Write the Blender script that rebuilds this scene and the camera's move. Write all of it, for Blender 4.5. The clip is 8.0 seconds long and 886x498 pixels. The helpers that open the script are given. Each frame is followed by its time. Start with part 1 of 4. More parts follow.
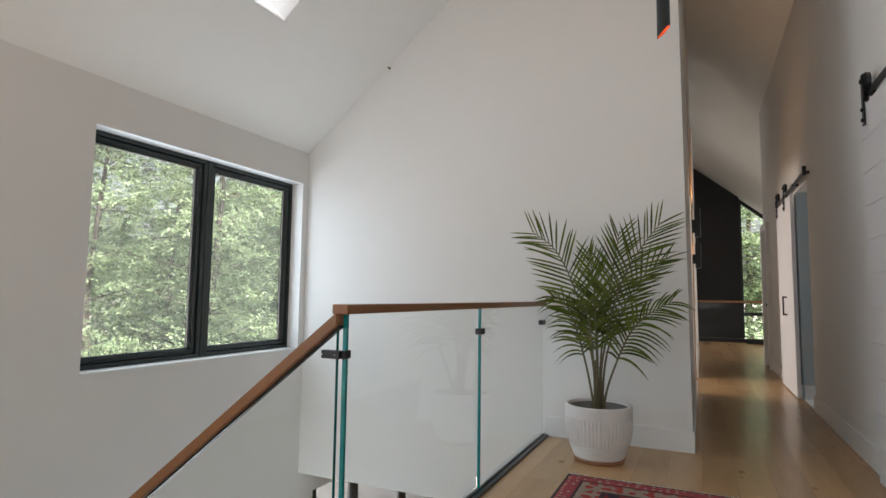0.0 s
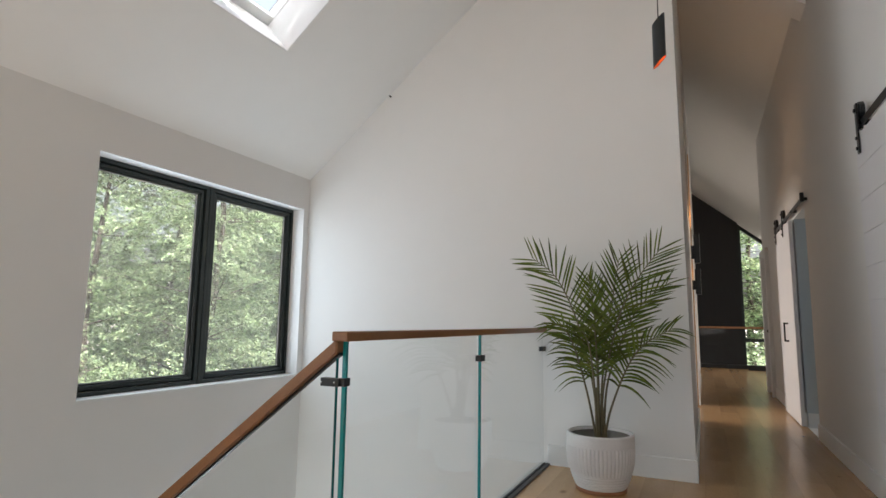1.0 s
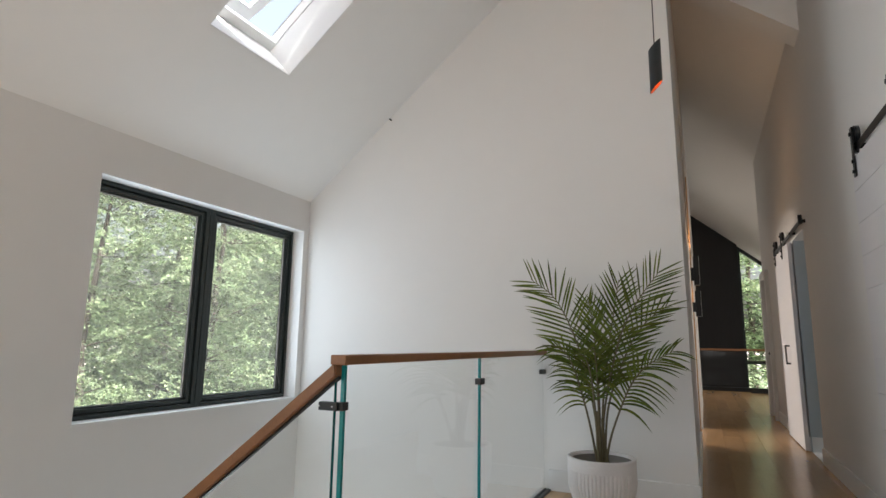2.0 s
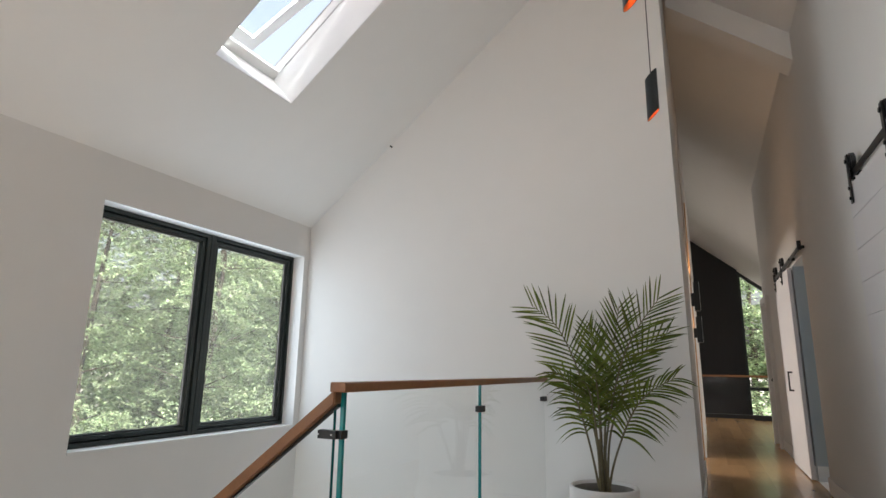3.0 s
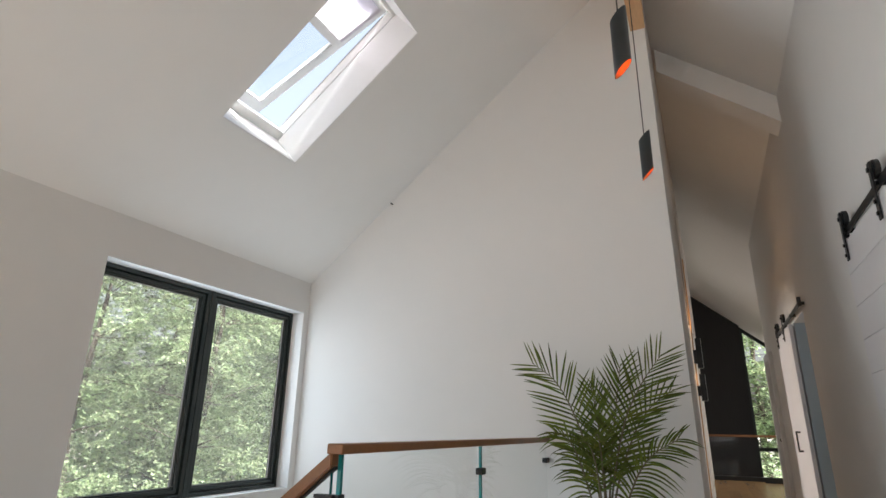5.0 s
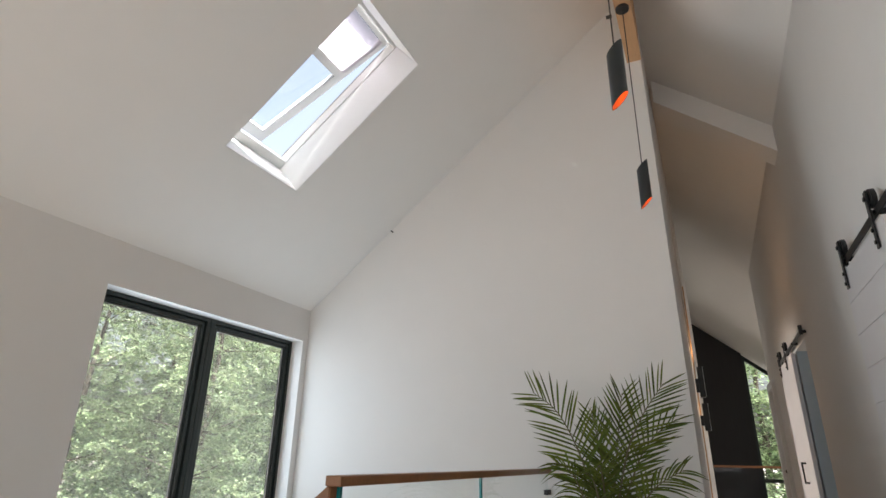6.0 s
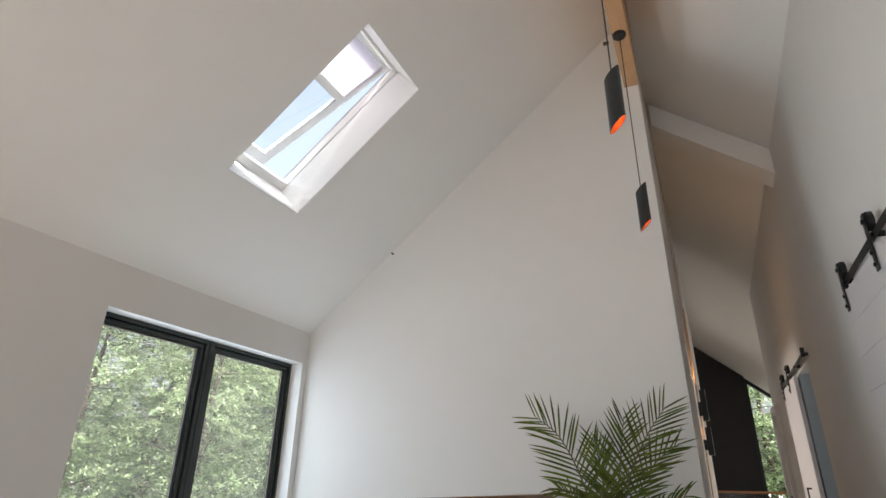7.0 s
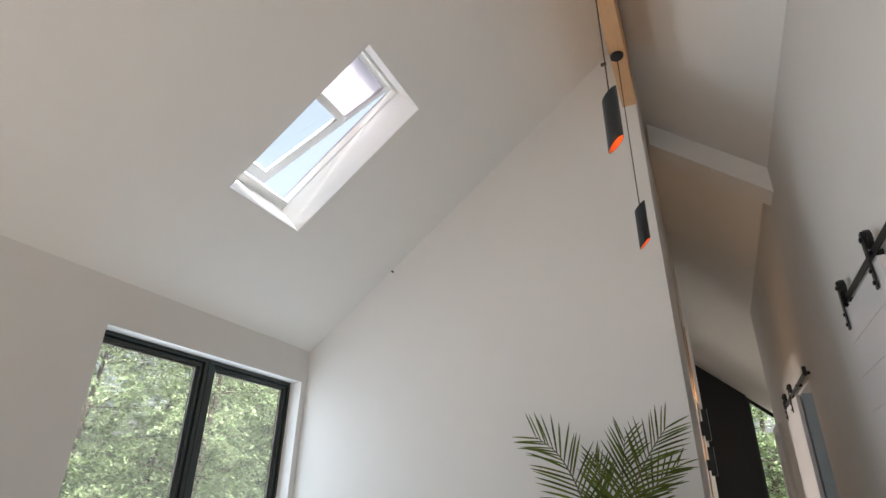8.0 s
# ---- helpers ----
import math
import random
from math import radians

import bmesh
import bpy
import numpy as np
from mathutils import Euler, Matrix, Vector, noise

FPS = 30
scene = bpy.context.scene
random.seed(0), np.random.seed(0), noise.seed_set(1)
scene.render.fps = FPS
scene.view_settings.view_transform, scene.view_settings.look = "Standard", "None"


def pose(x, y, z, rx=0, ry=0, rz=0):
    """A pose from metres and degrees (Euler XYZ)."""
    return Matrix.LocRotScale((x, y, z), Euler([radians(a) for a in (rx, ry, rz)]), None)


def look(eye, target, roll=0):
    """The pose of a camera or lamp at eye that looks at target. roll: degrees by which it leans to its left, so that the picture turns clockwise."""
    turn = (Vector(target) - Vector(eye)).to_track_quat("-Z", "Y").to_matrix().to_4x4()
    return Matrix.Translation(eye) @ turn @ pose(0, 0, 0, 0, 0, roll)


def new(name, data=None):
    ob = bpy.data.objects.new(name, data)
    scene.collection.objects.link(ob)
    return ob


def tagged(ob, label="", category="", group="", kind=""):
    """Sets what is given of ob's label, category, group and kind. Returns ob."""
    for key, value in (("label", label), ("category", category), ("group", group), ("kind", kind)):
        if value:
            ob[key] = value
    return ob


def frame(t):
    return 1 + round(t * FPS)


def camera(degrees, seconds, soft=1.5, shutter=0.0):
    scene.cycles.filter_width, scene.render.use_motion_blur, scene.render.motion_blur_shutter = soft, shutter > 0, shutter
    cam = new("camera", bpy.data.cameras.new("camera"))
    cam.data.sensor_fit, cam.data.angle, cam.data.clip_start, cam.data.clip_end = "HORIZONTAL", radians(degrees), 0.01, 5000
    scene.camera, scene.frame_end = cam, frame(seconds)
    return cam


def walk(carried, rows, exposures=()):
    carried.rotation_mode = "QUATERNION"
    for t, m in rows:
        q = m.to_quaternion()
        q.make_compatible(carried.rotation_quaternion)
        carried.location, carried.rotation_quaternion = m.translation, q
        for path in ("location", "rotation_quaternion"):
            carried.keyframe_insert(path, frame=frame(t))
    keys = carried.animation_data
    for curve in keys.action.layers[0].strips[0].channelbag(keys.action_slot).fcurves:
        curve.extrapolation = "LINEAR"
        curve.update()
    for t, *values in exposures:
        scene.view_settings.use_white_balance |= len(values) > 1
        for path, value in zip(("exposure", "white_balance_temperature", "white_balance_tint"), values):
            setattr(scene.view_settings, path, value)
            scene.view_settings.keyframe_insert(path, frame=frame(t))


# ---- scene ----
cam = camera(77.65, 8.0)
PATH = [
    (0.0, pose(0.0000, 0.0000, 1.0000, 94.874, -0.748, 25.033)),
    (0.5, pose(0.0014, -0.0037, 1.0034, 96.276, -0.796, 25.027)),
    (1.0, pose(0.0032, -0.0078, 1.0064, 97.469, -0.821, 25.018)),
    (1.5, pose(0.0051, -0.0087, 1.0092, 98.525, -0.841, 25.003)),
    (3.0, pose(0.0101, -0.0194, 1.0153, 102.285, -0.864, 24.992)),
    (3.5, pose(0.0125, -0.0246, 1.0167, 103.638, -0.878, 24.993)),
    (4.0, pose(0.0150, -0.0287, 1.0185, 104.971, -0.876, 24.985)),
    (4.5, pose(0.0178, -0.0332, 1.0193, 106.480, -0.885, 24.984)),
    (6.0, pose(0.0243, -0.0474, 1.0254, 110.778, -0.957, 24.954)),
    (6.5, pose(0.0264, -0.0517, 1.0252, 112.019, -0.962, 24.975)),
    (7.0, pose(0.0282, -0.0558, 1.0251, 113.035, -0.969, 24.976)),
    (7.5, pose(0.0303, -0.0593, 1.0256, 113.963, -1.024, 24.958)),
    (8.0, pose(0.0332, -0.0612, 1.0252, 114.878, -0.989, 24.986)),
]
walk(cam, PATH, exposures=[(0.0, 1.64, 6130, 10), (8.0, 1.6, 6130, 10)])

# ---- light ----
world = bpy.data.worlds.new("sky")
scene.world = world
world.use_nodes = True
SUN_ELEV, SUN_ROT = radians(50), radians(112)
wn = world.node_tree
sky = wn.nodes.new("ShaderNodeTexSky")
sky.sky_type, sky.sun_disc = "NISHITA", False
sky.sun_elevation, sky.sun_rotation = SUN_ELEV, SUN_ROT
sky.air_density, sky.dust_density, sky.ozone_density = 1.6, 9.0, 1.6
haze = wn.nodes.new("ShaderNodeHueSaturation")     # thin bright haze
haze.inputs["Saturation"].default_value, haze.inputs["Value"].default_value = 0.5, 0.95
wn.links.new(sky.outputs[0], haze.inputs["Color"])
wn.links.new(haze.outputs[0], wn.nodes["Background"].inputs[0])
wn.nodes["Background"].inputs[1].default_value = 0.15
sun = new("sun", bpy.data.lights.new("sun", "SUN"))
sun.data.energy, sun.data.angle, sun.data.color = 5.0, radians(0.5), (1.0, 0.95, 0.87)
SUN_TO = Vector((math.sin(SUN_ROT) * math.cos(SUN_ELEV), math.cos(SUN_ROT) * math.cos(SUN_ELEV), math.sin(SUN_ELEV)))
sun.matrix_world = look(SUN_TO * 30, (0, 0, 0))


def area_lamp(name, at, to, w, h, watts, color=(0.93, 0.97, 1.0)):
    """An area lamp: stands in for daylight at openings, or adds fill."""
    lamp = new(name, bpy.data.lights.new(name, "AREA"))
    lamp.data.shape, lamp.data.size, lamp.data.size_y = "RECTANGLE", w, h
    lamp.data.energy, lamp.data.color = watts, color
    lamp.matrix_world = look(at, to)
    return lamp


COOL, WARM = (0.80, 0.92, 1.0), (0.955, 0.985, 0.945)
# Added fill from the unseen stretch of west wall.
area_lamp("fill_stair_side", (-3.16, -1.2, 1.3), (0, -0.6, 1.25), 2.6, 1.4, 4.5, COOL)
# Added fill from behind the camera, out of view.
area_lamp("fill_back", (-1.2, -2.86, 1.5), (-1.2, 0, 1.6), 3.2, 1.9, 2.2, WARM)
area_lamp("daylight_window", (-3.385, 3.01, 1.27), (0, 3.01, 1.27), 1.75, 1.35, 4.8, COOL)
# Added fill that brightens the west slope; no such source is known.
area_lamp("fill_rear", (0.86, -1.7, 1.25), (-2.6, 2.0, 2.0), 1.5, 1.3, 3.4, WARM)
# Added upward fill at the lower west wall, which has no opening here.
area_lamp("fill_lower_west", (-3.2, 3.1, -1.75), (-1.5, 3.2, 2.4), 2.4, 1.6, 13, WARM)
# Added fill for the loft and the far hall, from out of view.
area_lamp("fill_loft", (2.8, 12.6, 1.2), (0, 12.6, 1.0), 3.2, 1.8, 13, (1.0, 0.93, 0.86))
area_lamp("daylight_left_room", (-3.1, 7.2, 1.4), (0, 7.2, -0.4), 2.2, 1.6, 32, (1.0, 0.90, 0.80))
# Added fill for the bedroom behind the sliding door.
area_lamp("fill_bedroom", (2.85, 5.9, 1.3), (0, 6.2, 1.2), 1.6, 1.2, 1.6, COOL)


def warm_fill(name, at, watts):
    """A small warm point light, added at a fitting to make it glow."""
    lamp = new(name, bpy.data.lights.new(name, "POINT"))
    lamp.data.energy, lamp.data.color, lamp.data.shadow_soft_size = watts, (1.0, 0.62, 0.33), 0.01
    lamp.location = at


# Added inside the tubes so that the orange lining looks bright.
warm_fill("pendant_fill_far", (-0.163, 3.39, 2.70), 0.09)
warm_fill("pendant_fill_near", (-0.146, 2.076, 2.61), 0.09)
XW_LAMP = -0.059
# Warm spot added above the wall lamp to tint the passage ceiling.
up = new("passage_ceiling_fill", bpy.data.lights.new("passage_ceiling_fill", "SPOT"))
up.data.energy, up.data.color, up.data.shadow_soft_size = 4.0, (1.0, 0.58, 0.30), 0.02
up.data.spot_size, up.data.spot_blend = radians(110), 0.9
up.matrix_world = look((0.0, 6.5, 1.992), (0.10, 6.4, 4.0))
# Warm spots added over the tubes to imitate the timber's glow at the ridge.
for nm, x, y, z in (("ridge_fill_far", -0.165, 3.39, 2.905), ("ridge_fill_near", -0.146, 2.076, 2.81)):
    lp = new(nm, bpy.data.lights.new(nm, "SPOT"))
    lp.data.energy, lp.data.color, lp.data.shadow_soft_size = 1.6, (1.0, 0.58, 0.30), 0.03
    lp.data.spot_size, lp.data.spot_blend = radians(80), 0.9
    lp.matrix_world = look((x + 0.02, y, z), (x, y + 0.001, z + 1))
# Faint warm point added beside the lower wall lamp.
warm_fill("passage_wall_fill", (XW_LAMP, 6.5, 1.55), 0.06)

# ---- materials ----


def mat(name, color, rough=0.6, metal=0.0, spec=0.5, vary=0.0, scale=6.0, bump=0.0, bscale=80.0, stretch=(1, 1, 1), rand=0.0, coat=0.0, trans=0.0):
    """A surface with tone variation at two scales and a fine relief."""
    m = bpy.data.materials.new(name)
    m.use_nodes = True
    nt = m.node_tree
    n, l = nt.nodes, nt.links
    b = n["Principled BSDF"]
    b.inputs["Roughness"].default_value, b.inputs["Metallic"].default_value = rough, metal
    b.inputs["Specular IOR Level"].default_value, b.inputs["Coat Weight"].default_value = spec, coat
    b.inputs["Transmission Weight"].default_value = trans
    b.inputs["Base Color"].default_value = (*color, 1)
    tc = n.new("ShaderNodeTexCoord")
    mp = n.new("ShaderNodeMapping")
    mp.inputs["Scale"].default_value = stretch
    l.new(tc.outputs["Object"], mp.inputs["Vector"])
    if rand:
        oi0, cx = n.new("ShaderNodeObjectInfo"), n.new("ShaderNodeCombineXYZ")
        for k, f in enumerate((31.0, 17.0)):
            ml0 = n.new("ShaderNodeMath")
            ml0.operation = "MULTIPLY"
            ml0.inputs[1].default_value = f
            l.new(oi0.outputs["Random"], ml0.inputs[0])
            l.new(ml0.outputs[0], cx.inputs[k])
        l.new(cx.outputs[0], mp.inputs["Location"])
    if vary or rand:
        big, fine = n.new("ShaderNodeTexNoise"), n.new("ShaderNodeTexNoise")
        big.inputs["Scale"].default_value, big.inputs["Detail"].default_value = scale, 3
        fine.inputs["Scale"].default_value, fine.inputs["Detail"].default_value = scale * 9, 4
        l.new(mp.outputs[0], big.inputs["Vector"])
        l.new(mp.outputs[0], fine.inputs["Vector"])
        add = n.new("ShaderNodeMath")
        l.new(big.outputs[0], add.inputs[0])
        l.new(fine.outputs[0], add.inputs[1])
        out = add
        if rand:
            oi, ml, ad = n.new("ShaderNodeObjectInfo"), n.new("ShaderNodeMath"), n.new("ShaderNodeMath")
            ml.operation = "MULTIPLY"
            ml.inputs[1].default_value = rand / max(vary, 0.01)
            l.new(oi.outputs["Random"], ml.inputs[0])
            l.new(ml.outputs[0], ad.inputs[0])
            l.new(add.outputs[0], ad.inputs[1])
            out = ad
        mr = n.new("ShaderNodeMapRange")
        hi = 1.4 + (rand / max(vary, 0.01) if rand else 0)
        mr.inputs["From Min"].default_value, mr.inputs["From Max"].default_value = 0.6, hi
        mr.inputs["To Min"].default_value, mr.inputs["To Max"].default_value = 1 - vary - rand / 2, 1 + vary + rand / 2
        l.new(out.outputs[0], mr.inputs["Value"])
        hsv = n.new("ShaderNodeHueSaturation")
        hsv.inputs["Color"].default_value = (*color, 1)
        l.new(mr.outputs[0], hsv.inputs["Value"])
        l.new(hsv.outputs[0], b.inputs["Base Color"])
    if bump:
        bn, bp = n.new("ShaderNodeTexNoise"), n.new("ShaderNodeBump")
        bn.inputs["Scale"].default_value, bn.inputs["Detail"].default_value = bscale, 4
        bp.inputs["Strength"].default_value, bp.inputs["Distance"].default_value = bump, 0.004
        l.new(mp.outputs[0], bn.inputs["Vector"])
        l.new(bn.outputs[0], bp.inputs["Height"])
        l.new(bp.outputs[0], b.inputs["Normal"])
    return m


def glass_mat(name, color, rough=0.0, ior=1.5):
    m = bpy.data.materials.new(name)
    m.use_nodes = True
    b = m.node_tree.nodes["Principled BSDF"]
    b.inputs["Base Color"].default_value = (*color, 1)
    b.inputs["Transmission Weight"].default_value, b.inputs["Roughness"].default_value, b.inputs["IOR"].default_value = 1.0, rough, ior
    return m


M_WALL = mat("wall_paint", (0.78, 0.77, 0.75), 0.75, vary=0.012, scale=0.7, bump=0.12, bscale=160)
M_CEIL = mat("ceiling_paint", (0.86, 0.855, 0.835), 0.85, vary=0.012, scale=0.6, bump=0.1, bscale=140)
M_TRIM = mat("trim_paint", (0.8, 0.8, 0.79), 0.4, vary=0.01, scale=3, bump=0.05)
M_DOOR = mat("door_paint", (0.74, 0.73, 0.74), 0.45, vary=0.015, scale=3, bump=0.08, bscale=60)
M_BLUEWALL = mat("bedroom_paint", (0.5, 0.56, 0.59), 0.7, vary=0.012, scale=1, bump=0.1, bscale=150)
M_OAK = mat("oak_floor", (0.47, 0.288, 0.135), 0.24, vary=0.15, scale=3.0, bump=0.05, bscale=30, stretch=(5, 0.7, 1), rand=0.13)
oak = M_OAK.node_tree
on, ol = oak.nodes, oak.links
src = on["Principled BSDF"].inputs["Base Color"].links[0].from_socket
mpn = next(q for q in on if q.type == "MAPPING")
kn, kr, km, ks = on.new("ShaderNodeTexVoronoi"), on.new("ShaderNodeMapRange"), on.new("ShaderNodeMix"), on.new("ShaderNodeMapping")
ks.inputs["Scale"].default_value = (0.32, 1.3, 1.0)
kn.inputs["Scale"].default_value = 2.6
kr.inputs["From Min"].default_value, kr.inputs["From Max"].default_value = 0.03, 0.11
kr.inputs["To Min"].default_value, kr.inputs["To Max"].default_value = 0.75, 0.0
ol.new(mpn.outputs[0], ks.inputs["Vector"])
ol.new(ks.outputs[0], kn.inputs["Vector"])
ol.new(kn.outputs["Distance"], kr.inputs["Value"])
km.data_type = "RGBA"
ol.new(kr.outputs[0], km.inputs["Factor"])
ol.new(src, km.inputs["A"])
km.inputs["B"].default_value = (0.17, 0.085, 0.04, 1)
ol.new(km.outputs["Result"], on["Principled BSDF"].inputs["Base Color"])
M_RAIL = mat("oak_rail", (0.25, 0.112, 0.043), 0.4, vary=0.14, scale=3, bump=0.08, bscale=30, stretch=(3, 3, 3))
M_BEAM = mat("pine_beam", (0.58, 0.36, 0.19), 0.6, vary=0.12, scale=2, bump=0.1, bscale=25, stretch=(5, 0.6, 5))
M_BLACK = mat("black_metal", (0.012, 0.013, 0.014), 0.38, spec=0.5, vary=0.15, scale=8, bump=0.05)
M_FRAME = mat("black_window_frame", (0.018, 0.026, 0.0235), 0.30, vary=0.12, scale=6, bump=0.04)
M_DARK = mat("dark_cladding", (0.012, 0.012, 0.013), 0.6, vary=0.25, scale=2, bump=0.2, bscale=20, stretch=(1, 1, 0.2))


def pale_mix_glass(name, amount, color, tint=(1, 1, 1)):
    """Clear glass with a share of pale translucency mixed in, set by amount."""
    m = glass_mat(name, tint)
    wg = m.node_tree
    pale_part, blend = wg.nodes.new("ShaderNodeBsdfTranslucent"), wg.nodes.new("ShaderNodeMixShader")
    pale_part.inputs["Color"].default_value = (*color, 1)
    blend.inputs[0].default_value = amount
    wg.links.new(wg.nodes["Principled BSDF"].outputs[0], blend.inputs[1])
    wg.links.new(pale_part.outputs[0], blend.inputs[2])
    wg.links.new(blend.outputs[0], wg.nodes["Material Output"].inputs["Surface"])
    return m


M_GLASS = pale_mix_glass("window_glass", 0.075, (0.8, 0.83, 0.86))
M_SKYGLASS = glass_mat("skylight_glass", (0.90, 0.93, 0.97))
M_GASKET = mat("glazing_gasket", (0.34, 0.35, 0.35), 0.5, vary=0.1, scale=12)
M_PANEL = glass_mat("guard_glass", (0.985, 1.0, 0.995), 0.0, 1.2)
M_EDGE = mat("glass_edge", (0.012, 0.25, 0.26), 0.15, spec=0.6, vary=0.1, scale=10)
M_EDGE2 = mat("glass_edge_dark", (0.01, 0.10, 0.095), 0.15, spec=0.6, vary=0.1, scale=10)
M_POT = mat("pot_ceramic", (0.72, 0.70, 0.68), 0.75, vary=0.04, scale=9, bump=0.3, bscale=120)
M_TERRA = mat("terracotta_base", (0.33, 0.15, 0.075), 0.75, vary=0.12, scale=12, bump=0.2)
M_SOIL = mat("soil", (0.10, 0.085, 0.065), 0.95, vary=0.3, scale=20, bump=0.8, bscale=60)
M_STEM = mat("palm_stem", (0.13, 0.105, 0.05), 0.55, vary=0.25, scale=10, bump=0.2)
M_COPPER = mat("copper_lining", (0.80, 0.28, 0.06), 0.45, metal=0.3, vary=0.08, scale=10)
M_PEND = mat("pendant_black", (0.02, 0.026, 0.028), 0.33, vary=0.12, scale=8, bump=0.04)
M_GROUND = mat("ground", (0.33, 0.29, 0.26), 0.95, vary=0.45, scale=3.0, bump=0.9, bscale=14)


def leaf_mat(name, color, see_through, spread, vary=0.3, scale=1.0, tone=0.0):
    """Leaves that let part of the light through, each of its own tone."""
    m = mat(name, color, 0.5, vary=vary, scale=scale)
    n, l = m.node_tree.nodes, m.node_tree.links
    b = n["Principled BSDF"]
    hsv = b.inputs["Base Color"].links[0].from_node
    spread0 = hsv.inputs["Value"].links[0].from_node
    spread0.inputs["From Min"].default_value, spread0.inputs["From Max"].default_value = 0.80, 1.20
    geo, mr, tr, mx = n.new("ShaderNodeNewGeometry"), n.new("ShaderNodeMapRange"), n.new("ShaderNodeBsdfTranslucent"), n.new("ShaderNodeMixShader")
    mr.inputs["To Min"].default_value, mr.inputs["To Max"].default_value = 0.5 - spread, 0.5 + spread
    l.new(geo.outputs["Random Per Island"], mr.inputs["Value"])
    l.new(mr.outputs[0], hsv.inputs["Hue"])
    l.new(hsv.outputs[0], tr.inputs["Color"])
    if tone:
        old, mr2, mul = hsv.inputs["Value"].links[0].from_socket, n.new("ShaderNodeMapRange"), n.new("ShaderNodeMath")
        mul.operation = "MULTIPLY"
        mr2.inputs["To Min"].default_value, mr2.inputs["To Max"].default_value = 1 - tone, 1 + tone
        wn2 = n.new("ShaderNodeTexWhiteNoise")
        wn2.noise_dimensions = "1D"
        l.new(geo.outputs["Random Per Island"], wn2.inputs["W"])
        l.new(wn2.outputs["Value"], mr2.inputs["Value"])
        l.new(old, mul.inputs[0])
        l.new(mr2.outputs[0], mul.inputs[1])
        l.new(mul.outputs[0], hsv.inputs["Value"])
    mx.inputs[0].default_value = see_through
    l.new(b.outputs[0], mx.inputs[1])
    l.new(tr.outputs[0], mx.inputs[2])
    l.new(mx.outputs[0], n["Material Output"].inputs["Surface"])
    return m


M_LEAF = leaf_mat("palm_leaf", (0.105, 0.134, 0.02), 0.28, 0.022, 0.3, 4.0, 0.35)
M_LEAF.node_tree.nodes["Principled BSDF"].inputs["Specular IOR Level"].default_value = 0.28
# Strong clump noise paints light masses and shaded pockets into the leaf colour.
M_FOL = leaf_mat("tree_leaf", (0.25, 0.315, 0.175), 0.48, 0.025, 0.75, 0.8, 0.15)
M_BARK = mat("bark", (0.06, 0.048, 0.036), 0.9, vary=0.3, scale=5, bump=0.8, bscale=20, stretch=(1, 1, 0.2))
M_BOUNCE = mat("bounce_metal", (0.62, 0.63, 0.64), 0.45, metal=0.0, vary=0.06, scale=5, bump=0.05)
M_BLIND = leaf_mat("skylight_blind", (0.84, 0.81, 0.85), 0.7, 0.0, 0.01)

# ---- mesh helpers ----


def box(bm, lo, hi, bevel=0.0):
    lo, hi = Vector(lo), Vector(hi)
    r = bmesh.ops.create_cube(bm, size=1.0, matrix=Matrix.Translation((lo + hi) / 2) @ Matrix.Diagonal((*(hi - lo), 1)))
    if bevel:
        es = list({e for v in r["verts"] for e in v.link_edges})
        bmesh.ops.bevel(bm, geom=es, offset=bevel, segments=2, affect="EDGES", profile=0.5)


def prism(bm, pts, step):
    """Extrude a polygon of 3D points by the vector step."""
    a = [bm.verts.new(p) for p in pts]
    b = [bm.verts.new(Vector(p) + Vector(step)) for p in pts]
    bm.faces.new(a[::-1])
    bm.faces.new(b)
    k = len(pts)
    for i in range(k):
        bm.faces.new((a[i], a[(i + 1) % k], b[(i + 1) % k], b[i]))
    bmesh.ops.recalc_face_normals(bm, faces=bm.faces)


def mesh(name, bm, material, smooth=False):
    me = bpy.data.meshes.new(name)
    bm.to_mesh(me)
    bm.free()
    for m in material if isinstance(material, (list, tuple)) else [material]:
        me.materials.append(m)
    if smooth:
        me.polygons.foreach_set("use_smooth", [True] * len(me.polygons))
    return me


def part(name, bm, material, parent=None, label="", smooth=False):
    ob = new(name, mesh(name, bm, material, smooth))
    ob.parent = parent
    if label:
        tagged(ob, label)
    return ob


def boxes(name, items, material, parent=None, label="", bevel=0.0):
    bm = bmesh.new()
    for lo, hi in items:
        box(bm, lo, hi, bevel)
    return part(name, bm, material, parent, label)


def setting(ob, label, category):
    return tagged(ob, label, category, kind="structure")


def thing(name, at, label, category, group=""):
    """An empty at the thing's base that carries its parts; parts are built round the origin."""
    ob = new(name)
    ob.location = at
    ob.empty_display_size = 0.1
    return tagged(ob, label, category, group)


# ---- the plan ----
XL, XR, YB, XW = -3.284, 0.924, 4.04, -0.075   # window wall, hall wall, back wall, end of back wall
RX, RZ, SL = -0.15, 4.914, 0.832                # ridge and roof pitch
YS, YE, YF = -3.0, 10.05, 18.0                  # south wall, end of hall wall, far gable
XE = 2 * RX - XL                                # far eave wall
LOW = -2.85                                     # lower floor
T = 0.15


def roof_z(x):
    return RZ - SL * abs(x - RX)


